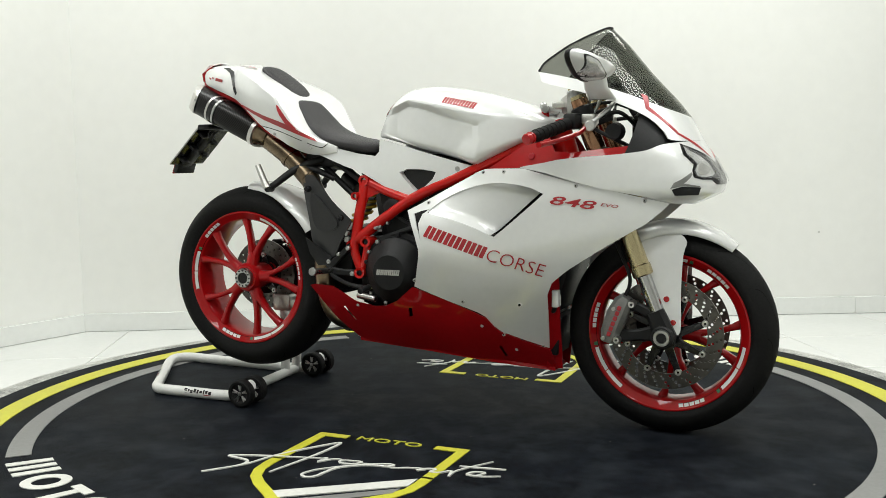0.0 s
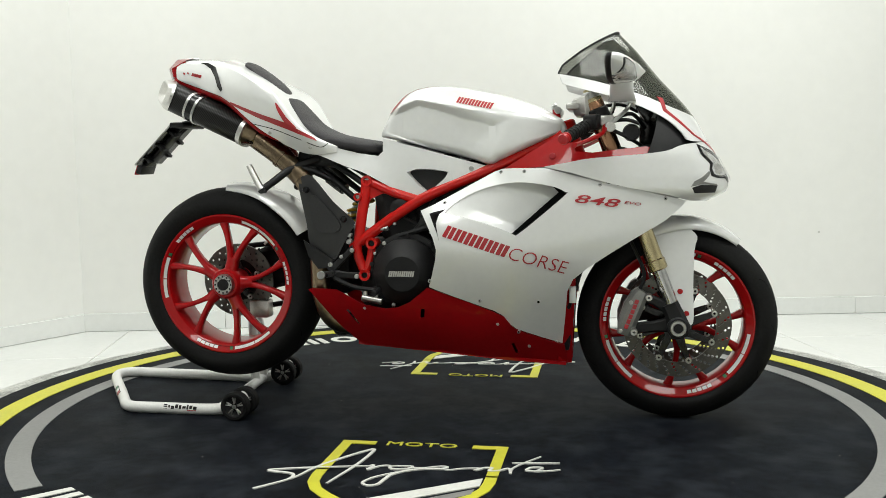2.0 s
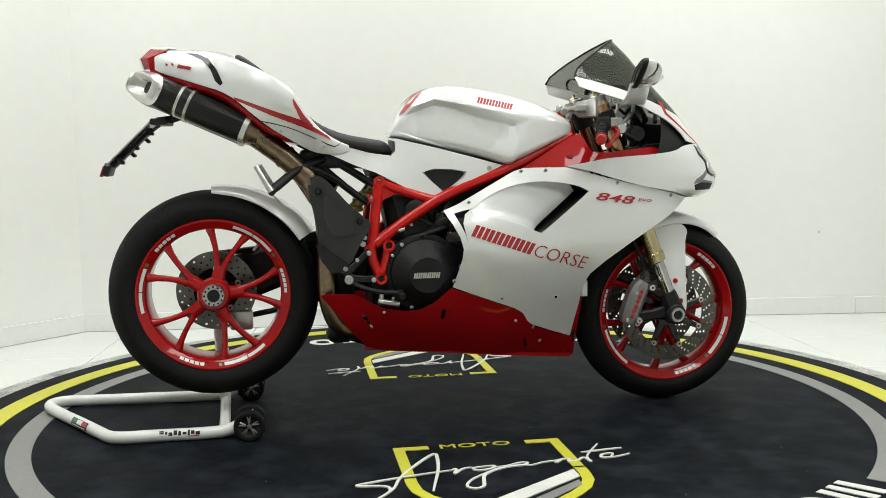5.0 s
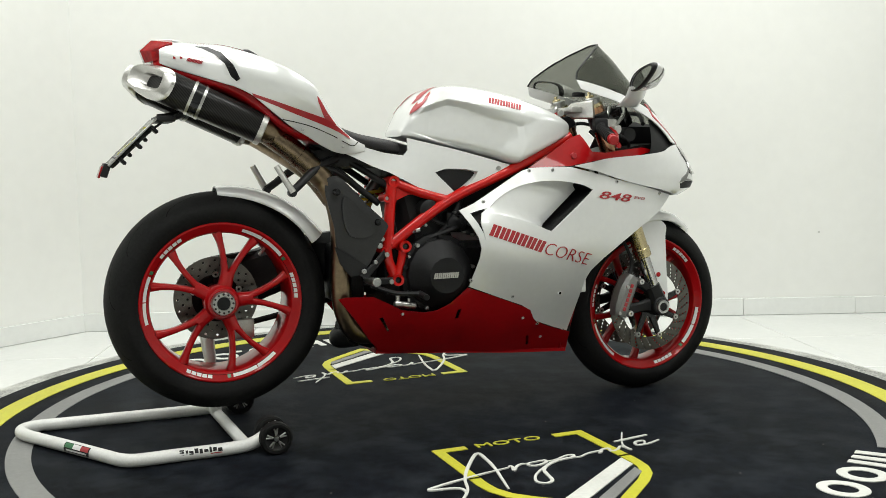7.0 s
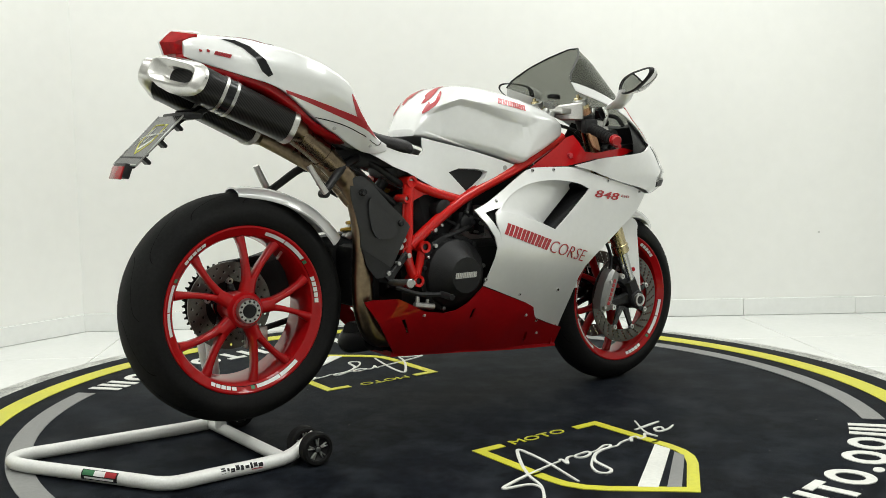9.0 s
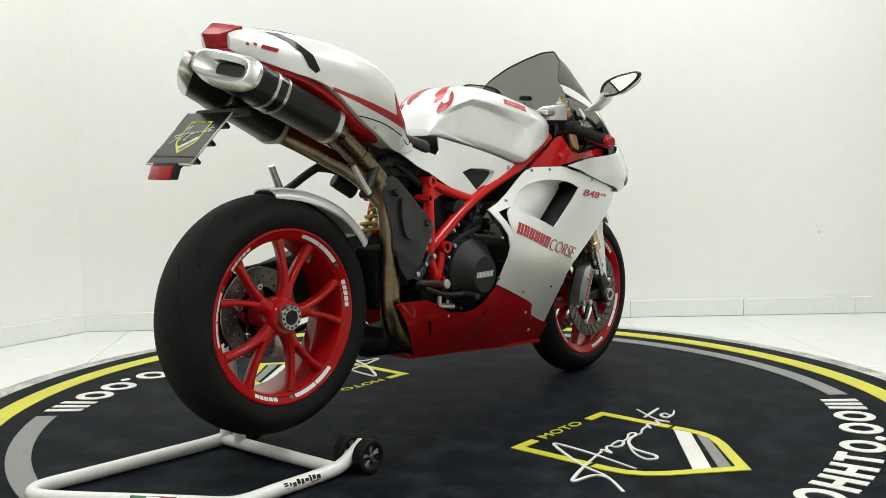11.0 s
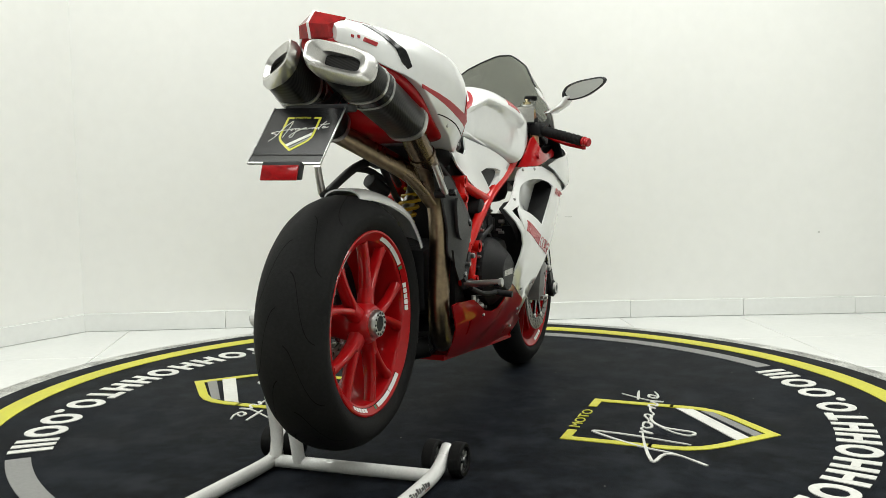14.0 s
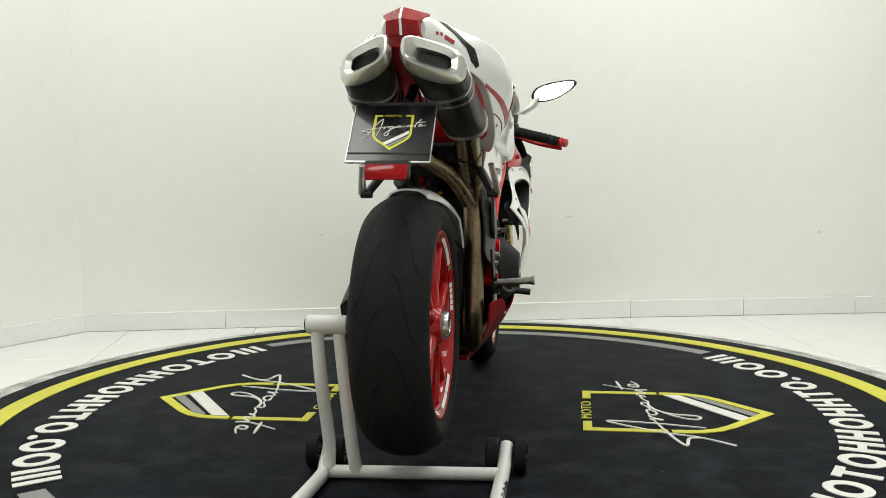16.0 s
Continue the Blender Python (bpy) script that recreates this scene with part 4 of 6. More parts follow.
def duct_y(x, z):
    """The vent's floor, sinking from its rim towards the slot along its front edge."""
    x, z = np.atleast_1d(x).astype(float), np.atleast_1d(z).astype(float)
    ahead = np.abs((x - .352) * .660 - (z - .694) * .751)
    sink = np.clip(1 - ahead / .19, 0, 1)
    rim = np.clip(run_distance(x, z, DUCT[6:] + DUCT[:5]) / .030, 0, 1)
    return fair_y(x, z) + .0035 + .055 * sink ** 1.3 * (1 - (1 - rim) ** 2)


duct = DUCT
for s in (-1, 1):
    bms = [shell(edge, fair_y, .0045, [vent, scoop], .02), shell(duct, duct_y, .003, (), .015),
           shell(rounded([(-.035, .64), (.045, .66), (.02, .60), (.018, .535), (-.012, .58)], 2), lambda x, z: fair_y(x, z) + .03, .003, (), .03)]
    if s > 0:
        for b in bms:
            for v in b.verts:
                v.co.y = 2 * MID - v.co.y
    fa = part("side_fairing", bms[0], WHITE, bike, "glossy pearl white side fairing with air vent", 45)
    part("vent_duct", bms[1], WHITE, fa)
    lip = [Vector(p) for p in ((.205, .570), (.232, .572), (.262, .592), (.312, .632), (.380, .691), (.372, .702), (.335, .717))]
    bm = bmesh.new()
    rows = []
    for p in lip:
        y = float(fair_y(p.x, p.y)[0])
        rows.append([bm.verts.new((p.x + dx, y + dy if s < 0 else 2 * MID - (y + dy), p.y)) for dx, dy in ((0, .0045), (-.006, .125), (-.06, .125))])
    for p, q in zip(rows, rows[1:]):
        for i in range(2):
            bm.faces.new((p[i], p[i + 1], q[i + 1], q[i]))
    part("vent_throat", bm, BLACK, fa)
    part("scoop_back", bms[2], BLACK, fa)

# belly pan
pan_y = surface([(-.416, .395, -.165), (-.28, .215, -.085), (-.323, .399, -.19), (-.238, .358, -.195), (-.10, .362, -.205), (-.035, .412, -.214), (.121, .374, -.197), (.166, .333, -.185), (.231, .274, -.148), (.367, .223, -.112), (.368, .170, -.075), (.17, .183, -.085), (-.05, .20, -.085), (-.36, .32, -.15), (-.1, .29, -.165), (.1, .27, -.15), (-.02, .24, -.118)])
pan = [(-.421, .397), (-.40, .402), (-.323, .401), (-.29, .385), (-.238, .357), (-.17, .346), (-.13, .350), (-.09, .368), (-.036, .413), (.06, .378), (.163, .338), (.19, .325), (.21, .295), (.226, .28), (.30, .252), (.366, .232), (.374, .165), (.173, .178), (-.05, .198), (-.25, .215), (-.28, .224), (-.32, .268), (-.37, .335)]
slots = [[(-.06, .345), (-.048, .347), (-.052, .318), (-.064, .316)], [(-.30, .335), (-.29, .337), (-.262, .29), (-.268, .288)], [(.205, .232), (.214, .236), (.226, .20), (.217, .198)]]
for s in (-1, 1):
    bm = shell(pan, pan_y, .004, slots, .02)
    if s > 0:
        for v in bm.verts:
            v.co.y = 2 * MID - v.co.y
    part("belly_pan", bm, RED_DEEP, bike, "deep red lower belly pan", 45)
part("belly_floor", prism([(-.285, .228), (-.05, .205), (.173, .185), (.37, .172), (.37, .162), (.173, .174), (-.05, .194), (-.285, .212)], MID - .064, MID + .064), RED_DEEP, bike)

# nose, screen and lights on one rounded surface
NOSE_X0 = .30
NZ = [.655, .665, .69, .71, .734, .796, .84, .90, .95, 1.025, 1.113, 1.165, 1.18]
NX = [.735, .782, .832, .841, .838, .805, .781, .750, .712, .642, .571, .52, .505]
NW = [.193, .196, .206, .212, .217, .221, .219, .209, .194, .168, .115, .058, .03]


def nose_power(z):
    return float(np.interp(z, [.70, .80, .90, 1.0, 1.15], [4.0, 3.4, 2.5, 2.3, 2.2]))


def nose_point(phi, z, lift=0.0):
    xn, w = np.interp(z, NZ, NX), np.interp(z, NZ, NW)
    c, s = max(0, math.cos(phi)), max(0, math.sin(phi))
    k = 2 / nose_power(z)
    return Vector((NOSE_X0 + (xn - NOSE_X0 + lift) * c ** k, (w + lift) * s ** k, z))


def nose_phi(x, z):
    u = min(1, max(0, (x - NOSE_X0) / (np.interp(z, NZ, NX) - NOSE_X0)))
    return math.acos(u ** (nose_power(z) / 2))


def nose_curve(pts, n=40):
    q = [Vector((0 if x is None else nose_phi(x, z), z, 0)) for x, z in pts]
    s = smooth_path(q, 8)
    L = np.r_[0, np.cumsum([(b - a).length for a, b in zip(s, s[1:])])]
    t = np.linspace(0, L[-1], n)
    return list(zip(np.interp(t, L, [v.x for v in s]), np.interp(t, L, [v.y for v in s])))


def nose_strip(low, high, rows, thick, s, bm):
    """A sheet between two curves on the nose, on the side s."""
    a, b = nose_curve(low), nose_curve(high)
    grid = []
    for off in (0, -thick):
        grid.append([[bm.verts.new((lambda v: (v.x, MID + s * v.y, v.z))(nose_point(p + (q - p) * k / rows, z + (w - z) * k / rows, off))) for (p, z), (q, w) in zip(a, b)] for k in range(rows + 1)])
    m = len(a)
    for g in grid:
        for r in range(rows):
            for i in range(m - 1):
                bm.faces.new((g[r][i], g[r][i + 1], g[r + 1][i + 1], g[r + 1][i]))
    loop = [(0, i) for i in range(m)] + [(r, m - 1) for r in range(1, rows + 1)] + [(rows, i) for i in range(m - 2, -1, -1)]
    for (r, i), (r2, i2) in zip(loop, loop[1:]):
        bm.faces.new((grid[0][r][i], grid[0][r2][i2], grid[1][r2][i2], grid[1][r][i]))
    return bm


def nose_patch(outline, s, lift, thick, bm=None, step=.014):
    """A piece laid on the nose; the outline is in x and z."""
    bm = bm or bmesh.new()
    V, F = cut_sheet([(nose_phi(x, z) * .2, z) for x, z in outline], (), step)
    lay = [[bm.verts.new((lambda v: (v.x, MID + s * v.y, v.z))(nose_point(a / .2, z, l))) for a, z in V] for l in (lift, lift - thick)]
    count = {}
    for a, b, c in F:
        bm.faces.new((lay[0][a], lay[0][b], lay[0][c]))
        bm.faces.new((lay[1][c], lay[1][b], lay[1][a]))
        for e in ((a, b), (b, c), (c, a)):
            key = (min(e), max(e))
            count[key] = None if key in count else e
    for e in count.values():
        if e:
            bm.faces.new((lay[0][e[1]], lay[0][e[0]], lay[1][e[0]], lay[1][e[1]]))
    return bm


bm = bmesh.new()
low = [(None, .662), (.76, .667), (.716, .671), (.60, .698), (.473, .727), (.315, .768)]
mid_low = [(None, .838), (.745, .833), (.70, .826), (.66, .811), (.588, .802), (.439, .791), (.316, .770)]
mid_up = [(None, .838), (.745, .836), (.712, .842), (.70, .862), (.66, .898), (.60, .930), (.51, .964), (.40, .994), (.364, 1.006)]
high = [(None, .902), (.735, .910), (.70, .924), (.65, .944), (.607, .962), (.51, .996), (.42, 1.02), (.354, 1.034)]
screen_top = [(None, 1.163), (.515, 1.1625), (.50, 1.155), (.47, 1.138), (.44, 1.118), (.41, 1.098), (.37, 1.066), (.352, 1.044), (.352, 1.036)]
for s in (-1, 1):
    nose_strip(low, mid_low, 12, .004, s, bm)
    nose_strip(mid_up, high, 8, .004, s, bm)
nose = part("nose_fairing", bm, WHITE, bike, "white pointed nose fairing with headlights", 50)
bm = bmesh.new()
for s in (-1, 1):
    nose_strip(high, screen_top, 14, .003, s, bm)
screen = part("windscreen", bm, SCREEN, bike, "dark tinted double-bubble windscreen", 60)
bm = bmesh.new()
for s in (-1, 1):
    tube([(lambda v: (v.x, MID + s * v.y, v.z))(nose_point(p, z, .001)) for p, z in nose_curve(screen_top, 30)], .003, 6, bm, 1)
part("screen_trim", bm, BLACK, screen)


# ---- frame, engine and exhaust ----
for s in (-1, 1):
    A, B, C, D, E = (-.236, -.117, .730), (-.066, -.148, .672), (.36, -.125, .862), (-.215, -.152, .541), (-.239, -.15, .443)
    low = (-.262, -.148, .535)
    fr = part("trellis_frame", mirrored(tube([(-.255, -.148, .545), B, (.16, -.15, .768), C], .0165, 14, None, 5), s), FRAME_RED, bike, "red tubular trellis frame")
    part("tube", mirrored(tube([A, (-.15, -.135, .695), (-.06, -.148, .668)], .0145, 12, None, 4), s), FRAME_RED, fr)
    part("tube", mirrored(tube([A, (-.252, -.135, .63), low], .0165, 12, None, 4), s), FRAME_RED, fr)
    part("tube", mirrored(tube([(-.266, -.148, .545), (-.262, -.15, .50), E], .0145, 12, None, 4), s), FRAME_RED, fr)
    part("tube", mirrored(tube([D, (-.225, -.152, .49), E], .0125, 12, None, 4), s), FRAME_RED, fr)
    part("gusset", mirrored(prism([(-.255, .725), (-.235, .735), (-.14, .69), (-.19, .69), (-.225, .675), (-.235, .65), (-.262, .65)], -.128, -.122), s), FRAME_RED, fr)
    for (x, y, z), r in ((A, .017), (D, .0175), (E, .0175), ((-.262, -.13, .682), .012), ((-.275, -.14, .53), .012)):
        part("boss", mirrored(lathe([(y - .02, r * .55), (y - .022, r), (y + .03, r), (y + .03, r * .55), (y - .012, r * .5), (y - .012, 0)], (x, 0, z), "y", 20), s), FRAME_RED, fr)
        part("bolt", mirrored(rod((x, y - .0145, z), (x, y, z), r * .5, 10), s), DARK if r > .0172 else STEEL, fr)
    # red panel between frame head and nose
    red_y = surface([(.19, .765, -.168), (.345, .86, -.166), (.385, .86, -.174), (.65, .815, -.170), (.51, .79, -.198), (.32, .772, -.20), (.45, .82, -.190)])
    part("inner_panel", mirrored(shell([(.192, .764), (.26, .805), (.345, .858), (.372, .866), (.385, .845), (.402, .812), (.45, .808), (.52, .816), (.60, .824), (.655, .815), (.588, .800), (.439, .789), (.316, .768)], red_y, .005, (), .02), s), RED, bike, "red inner fairing panel")
    part("bolt", mirrored(rod((.335, -.20, .80), (.335, -.17, .80), .009, 10), s), DECAL_RED, fr)

# black liner of the cockpit and dash
bm = bmesh.new()
lin_lo = [(None, .79), (.74, .79), (.69, .795), (.65, .800), (.61, .80)]
lin_hi = [(None, .895), (.72, .90), (.69, .905), (.66, .915), (.645, .92)]
for s in (-1, 1):
    a, b = nose_curve(lin_lo), nose_curve(lin_hi)
    g = [[bm.verts.new((lambda v: (v.x, MID + s * v.y, v.z))(nose_point(p + (q - p) * k / 4, z + (w - z) * k / 4, -.014))) for (p, z), (q, w) in zip(a, b)] for k in range(5)]
    for r in range(4):
        for i in range(len(a) - 1):
            bm.faces.new((g[r][i], g[r][i + 1], g[r + 1][i + 1], g[r + 1][i]))
part("cockpit_liner", bm, BLACK, bike, "black cockpit lining")
part("dash_floor", prism([(.50, .80), (.62, .803), (.78, .80), (.74, .84), (.60, .83)], MID - .12, MID + .12), BLACK, bike)
part("dashboard", merge(box(.60, MID, .93, .035, .13, .075, .012, Euler((0, radians(-30), 0)).to_matrix()), box(.61, MID, .87, .05, .05, .11, .01)), BLACK_GLOSS, bike, "small black instrument display")
part("steering_head", rod((.39, MID, .78), (.35, MID, .90), .042, 24), FRAME_RED, bike)
part("top_clamp", merge(beam([(.437, MID - .13, .945), (.40, MID - .06, .943), (.395, MID, .94), (.40, MID + .06, .943), (.437, MID + .13, .945)], [.06, .05, .07, .05, .06], [.022] * 5), box(.40, MID, .945, .06, .20, .02, .006)), BRUSHED, bike, "grey fork yoke")
part("bottom_clamp", box(.505, MID, .78, .08, .26, .035, .01), BLACK, bike)
part("steering_damper", merge(rod((.345, -.10, .935), (.345, .06, .935), .011), rod((.335, .02, .93), (.335, .10, .93), .016)), STEEL, bike)
part("key_post", tube([(.335, -.085, .86), (.342, -.085, .91), (.338, -.08, .94)], .011, 10), RED, bike)
part("post_knob", lathe([(-.008, 0), (-.008, .009), (-.004, .012), (.004, .012), (.008, .009), (.008, 0)], (.334, -.08, .945), "x", 14), STEEL, bike)

for pts, r, mt in (([(.50, -.13, .90), (.56, -.10, .92), (.60, -.05, .88)], .006, BLACK), ([(.49, -.15, .88), (.55, -.16, .85), (.60, -.10, .82)], .0055, BLACK), ([(.47, .09, .90), (.55, .10, .91), (.62, .05, .88)], .006, BLACK),
                   ([(.43, -.12, .93), (.52, -.06, .95), (.58, .0, .93)], .005, BLACK), ([(.50, -.17, .89), (.545, -.15, .93), (.56, -.12, .96)], .006, STEEL), ([(.45, -.10, .88), (.50, -.13, .83), (.56, -.15, .81)], .007, BLACK)):
    part("cable", tube(pts, r, 8), mt, bike)
part("screen_stay", tube([(.62, -.15, .90), (.64, -.10, .93), (.655, -.02, .94)], .007, 8), BLACK, bike)
part("horn_unit", lathe([(-.03, .0), (-.03, .022), (.01, .026), (.03, .02), (.03, 0)], (.56, -.135, .865), "y", 18), DARK, bike)
# engine
engine = part("engine_block", box(.02, MID, .40, .44, .20, .26, .03), DARK, bike, "black engine block")
part("rear_cylinder", merge(beam([(-.09, MID, .47), (-.13, MID, .60), (-.155, MID, .70)], [.17, .16, .15], [.2, .19, .17]), box(-.06, MID, .63, .16, .17, .12, .02)), DARK, engine)
part("front_cylinder", beam([(.08, MID, .42), (.22, MID, .40), (.33, MID, .39)], [.17, .16, .15], [.22, .2, .18]), DARK, engine)
part("airbox", box(.10, MID, .72, .34, .19, .14, .03), BLACK, engine)
# black filler boxes, added to keep the gap under tank and seat dark
part("gap_filler", merge(box(-.12, MID, .775, .30, .17, .07, .02), box(-.36, MID, .80, .22, .17, .06, .02)), BLACK, bike, "black filler added to close the gap under the seat and tank")
part("gearbox", box(-.19, MID, .44, .16, .20, .22, .03), DARK, engine)
part("clutch_cover", lathe([(-.150, .105), (-.176, .102), (-.182, .096), (-.19, .088), (-.222, .058), (-.226, .053), (-.2265, 0)], (-.108, 0, .455), "y", 16), DARK, engine, "faceted black clutch cover", 20)
part("cover_flange", lathe([(-.12, .118), (-.155, .118), (-.158, .112), (-.158, .08)], (-.108, 0, .455), "y", 36), DARK, engine)
for k in range(9):
    a = radians(40 * k + 8)
    part("bolt", rod((-.108 + .11 * math.cos(a), -.17, .455 + .11 * math.sin(a)), (-.108 + .11 * math.cos(a), -.15, .455 + .11 * math.sin(a)), .0065, 8), STEEL if k % 3 == 0 else DARK, engine)
for k in range(3):
    part("fin", box(-.06 + .04 * k, -.11, .61 - .012 * k, .02, .06, .05, .006), DARK, engine)
for pts, r in (([(-.02, -.13, .68), (-.05, -.14, .62), (-.09, -.13, .57)], .010), ([(.0, -.12, .60), (-.06, -.155, .585), (-.14, -.15, .56)], .008), ([(-.13, -.10, .67), (-.12, -.13, .62), (-.06, -.13, .59)], .006), ([(-.2, -.12, .40), (-.15, -.14, .36), (-.05, -.12, .34)], .009)):
    part("hose", tube(pts, r, 8), BLACK, engine)
part("fitting", merge(rod((-.195, -.155, .585), (-.165, -.155, .587), .008, 10), box(-.20, -.15, .588, .02, .014, .014, .003)), STEEL, engine)
part("brake_cylinder", merge(rod((-.25, -.16, .372), (-.185, -.165, .362), .0105, 12), merge(rod((-.24, -.16, .372), (-.238, -.16, .40), .007, 10), rod((-.205, -.16, .365), (-.204, -.16, .385), .005, 10))), BRUSHED, engine, "small silver brake cylinder")
part("hugger_plate", box(-.36, MID + .02, .46, .10, .16, .18, .02), DARK, bike)
part("shock_spring", tube([(-.36 + .12 * f + .028 * math.cos(f * 40), .02 + .028 * math.sin(f * 40), .58 + .13 * f) for f in (i / 60 for i in range(61))], .0055, 6, None, 1), YELLOW_SPRING, bike, "yellow shock absorber spring")
part("shock_body", rod((-.37, .02, .56), (-.235, .02, .73), .018), STEEL, bike)
part("reservoir", rod((-.36, .06, .70), (-.42, .08, .74), .022), BLACK, bike)

for x, y, z, r in ((-.01, -.175, .60, .006), (-.03, -.172, .575, .004), (.0, -.17, .565, .005), (-.145, -.15, .60, .005), (-.175, -.15, .61, .006), (-.205, -.165, .51, .005), (-.20, -.165, .40, .006), (-.18, -.165, .585, .004), (-.05, -.15, .635, .004), (-.09, -.15, .655, .004), (-.285, -.16, .565, .007), (-.29, -.15, .545, .009), (-.31, -.17, .50, .006)):
    part("bolt", rod((x, y - .008, z), (x, y + .01, z), r, 8), STEEL, engine)
for x, z, r in ((-.13, .645, .03), (-.05, .60, .022)):
    part("pump", lathe([(-.155, 0), (-.155, r * .7), (-.15, r), (-.10, r)], (x, 0, z), "y", 20), DARK, engine)

# radiator and inner red front panels
part("radiator", box(.41, MID, .47, .03, .24, .26, .006, Euler((0, radians(18), 0)).to_matrix()), DARK, bike, "dark finned radiator")
part("oil_cooler", box(.375, MID, .27, .025, .15, .12, .005, Euler((0, radians(8), 0)).to_matrix()), DARK, bike)
for s in (-1, 1):
    part("inner_fairing", mirrored(shell([(.345, .17), (.386, .165), (.392, .30), (.40, .42), (.40, .45), (.37, .46), (.355, .33)], surface([(.345, .2, -.095), (.386, .165, -.06), (.392, .3, -.105), (.40, .45, -.15), (.36, .44, -.185), (.35, .3, -.14)]), .005, (), .03), s), RED_DEEP, bike, "deep red inner fairing")
    part("bracket", mirrored(box(.392, -.145, .39, .02, .03, .05, .003), s), WHITE, bike)

# exhaust
part("exhaust_pipe", tube([(.0, -.06, .29), (-.15, -.06, .285), (-.29, -.085, .275), (-.36, -.105, .295), (-.392, -.112, .37), (-.397, -.116, .46), (-.395, -.12, .56), (-.41, -.12, .67), (-.455, -.118, .755)], .030, 18), PIPE, bike, "heat-stained steel exhaust pipe")
part("exhaust_pipe", tube([(-.445, -.118, .74), (-.51, -.118, .805), (-.60, -.122, .872)], .0335, 18), PIPE, bike)
part("exhaust_pipe", tube([(-.42, -.115, .68), (-.47, -.07, .755), (-.54, .02, .82), (-.61, .09, .872)], .027, 18), PIPE, bike)
part("pipe_weld", tube([(-.507, -.118, .802), (-.516, -.118, .810)], .0365, 18, None, 1), PIPE, bike)
part("collector", merge(beam([(-.18, .03, .27), (-.29, .0, .265), (-.36, -.02, .28)], [.09, .09, .06], .12), tube([(-.33, .06, .27), (-.37, .02, .25), (-.34, -.06, .265)], .03, 14)), DARK, bike)


WIDE, TALL = .92, .86        # the oval of the silencers


def muffler(F, B, s):
    """Oval carbon silencer with a faceted metal end cap and clamp bands."""
    F, B = Vector(F), Vector(B)
    d = (B - F).normalized()
    side = Vector((0, 1, 0)) - d * d.y
    side.normalize()
    up = d.cross(side)
    up = -up if up.z < 0 else up

    def ring(p, a, b, e=2.6, n=40, yaw=0.0):
        out = []
        for k in range(n):
            t = 2 * math.pi * k / n
            c, q = math.cos(t), math.sin(t)
            u, v = WIDE * a * math.copysign(abs(c) ** (2 / e), c), TALL * b * math.copysign(abs(q) ** (2 / e), q)
            out.append(p + side * u + up * v - d * (s * yaw * u))
        return out
    L = (B - F).length
    at = lambda f: F + d * (L * f)
    can = part("silencer", loft(bmesh.new(), [ring(at(0), .052, .044), ring(at(.03), .058, .05), ring(at(.80), .0635, .0535, yaw=.3), ring(at(.93), .0635, .0535, yaw=.70)]), CARBON, bike, "oval carbon fibre silencer with steel tip", 60)
    part("front_cap", loft(bmesh.new(), [ring(at(.0), .054, .046), ring(at(.005), .0605, .0525), ring(at(.05), .0610, .053), ring(at(.051), .05, .04)], False), BRUSHED, can)
    part("inlet_cone", loft(bmesh.new(), [ring(at(-.10), .033, .033), ring(at(-.02), .046, .04), ring(at(.01), .055, .047)]), PIPE, can)
    for f in (.545, .635):
        part("clamp_band", loft(bmesh.new(), [ring(at(f - .012), .060, .05), ring(at(f - .012), .0655, .0555), ring(at(f + .012), .066, .056), ring(at(f + .012), .06, .05)], False), STEEL if f < .6 else BRUSHED, can)
    part("clamp_strap", loft(bmesh.new(), [ring(at(.557), .060, .05), ring(at(.557), .0648, .0548), ring(at(.623), .0650, .055), ring(at(.623), .06, .05)], False), BLACK_GLOSS, can)
    bm = loft(bmesh.new(), [ring(at(.915), .0640, .0540, 2.6, 48, .70), ring(at(.917), .0665, .0560, 2.6, 48, .70), ring(at(.962), .0675, .0525, 2.8, 48, .78), ring(at(1.018), .0590, .0410, 3.4, 48, .88), ring(at(1.024), .0530, .0355, 3.6, 48, .90),
                            ring(at(.975), .0370, .0215, 3.8, 48, .85), ring(at(.89), .0355, .0205, 3.8, 48, .6)], False)
    part("end_cap", bm, CHROME, can, "bevelled brushed metal exhaust tip", 26)
    part("tip_core", loft(bmesh.new(), [ring(at(.905), .0360, .0209, 3.8, 40, .65), ring(at(.80), .035, .019, 3.8)]), DARK, can)
    for a in (-.6, .2):
        u = .061 * math.cos(a) * s
        p = at(.938) + side * u + up * .043 * math.sin(a) - d * (s * .74 * u)
        part("rivet", rod(p - side * .004 * s, p + side * .003 * s, .004, 8), STEEL, can)


muffler((-.612, -.125, .880), (-.912, -.087, 1.017), -1)
muffler((-.625, .088, .880), (-.922, .060, 1.018), 1)

# heat shield and foot-peg plates
hs = rounded([(-.447, .735), (-.43, .748), (-.40, .742), (-.335, .67), (-.272, .612), (-.272, .592), (-.30, .545), (-.335, .485), (-.37, .505), (-.415, .535), (-.424, .60), (-.445, .69)], 3)
heat = part("heat_shield", shell(hs, surface([(-.43, .74, -.150), (-.27, .60, -.168), (-.34, .49, -.165), (-.42, .55, -.152), (-.36, .62, -.172), (-.44, .66, -.15)]), .006, (), .02), HEAT, bike, "matt black exhaust heat shield")
part("shield_rib", shell(rounded([(-.40, .69), (-.36, .66), (-.31, .60), (-.33, .575), (-.385, .58), (-.405, .64)], 3), lambda x, z: np.full(len(np.atleast_1d(x)), -.1755), .008, (), .03), HEAT, heat)
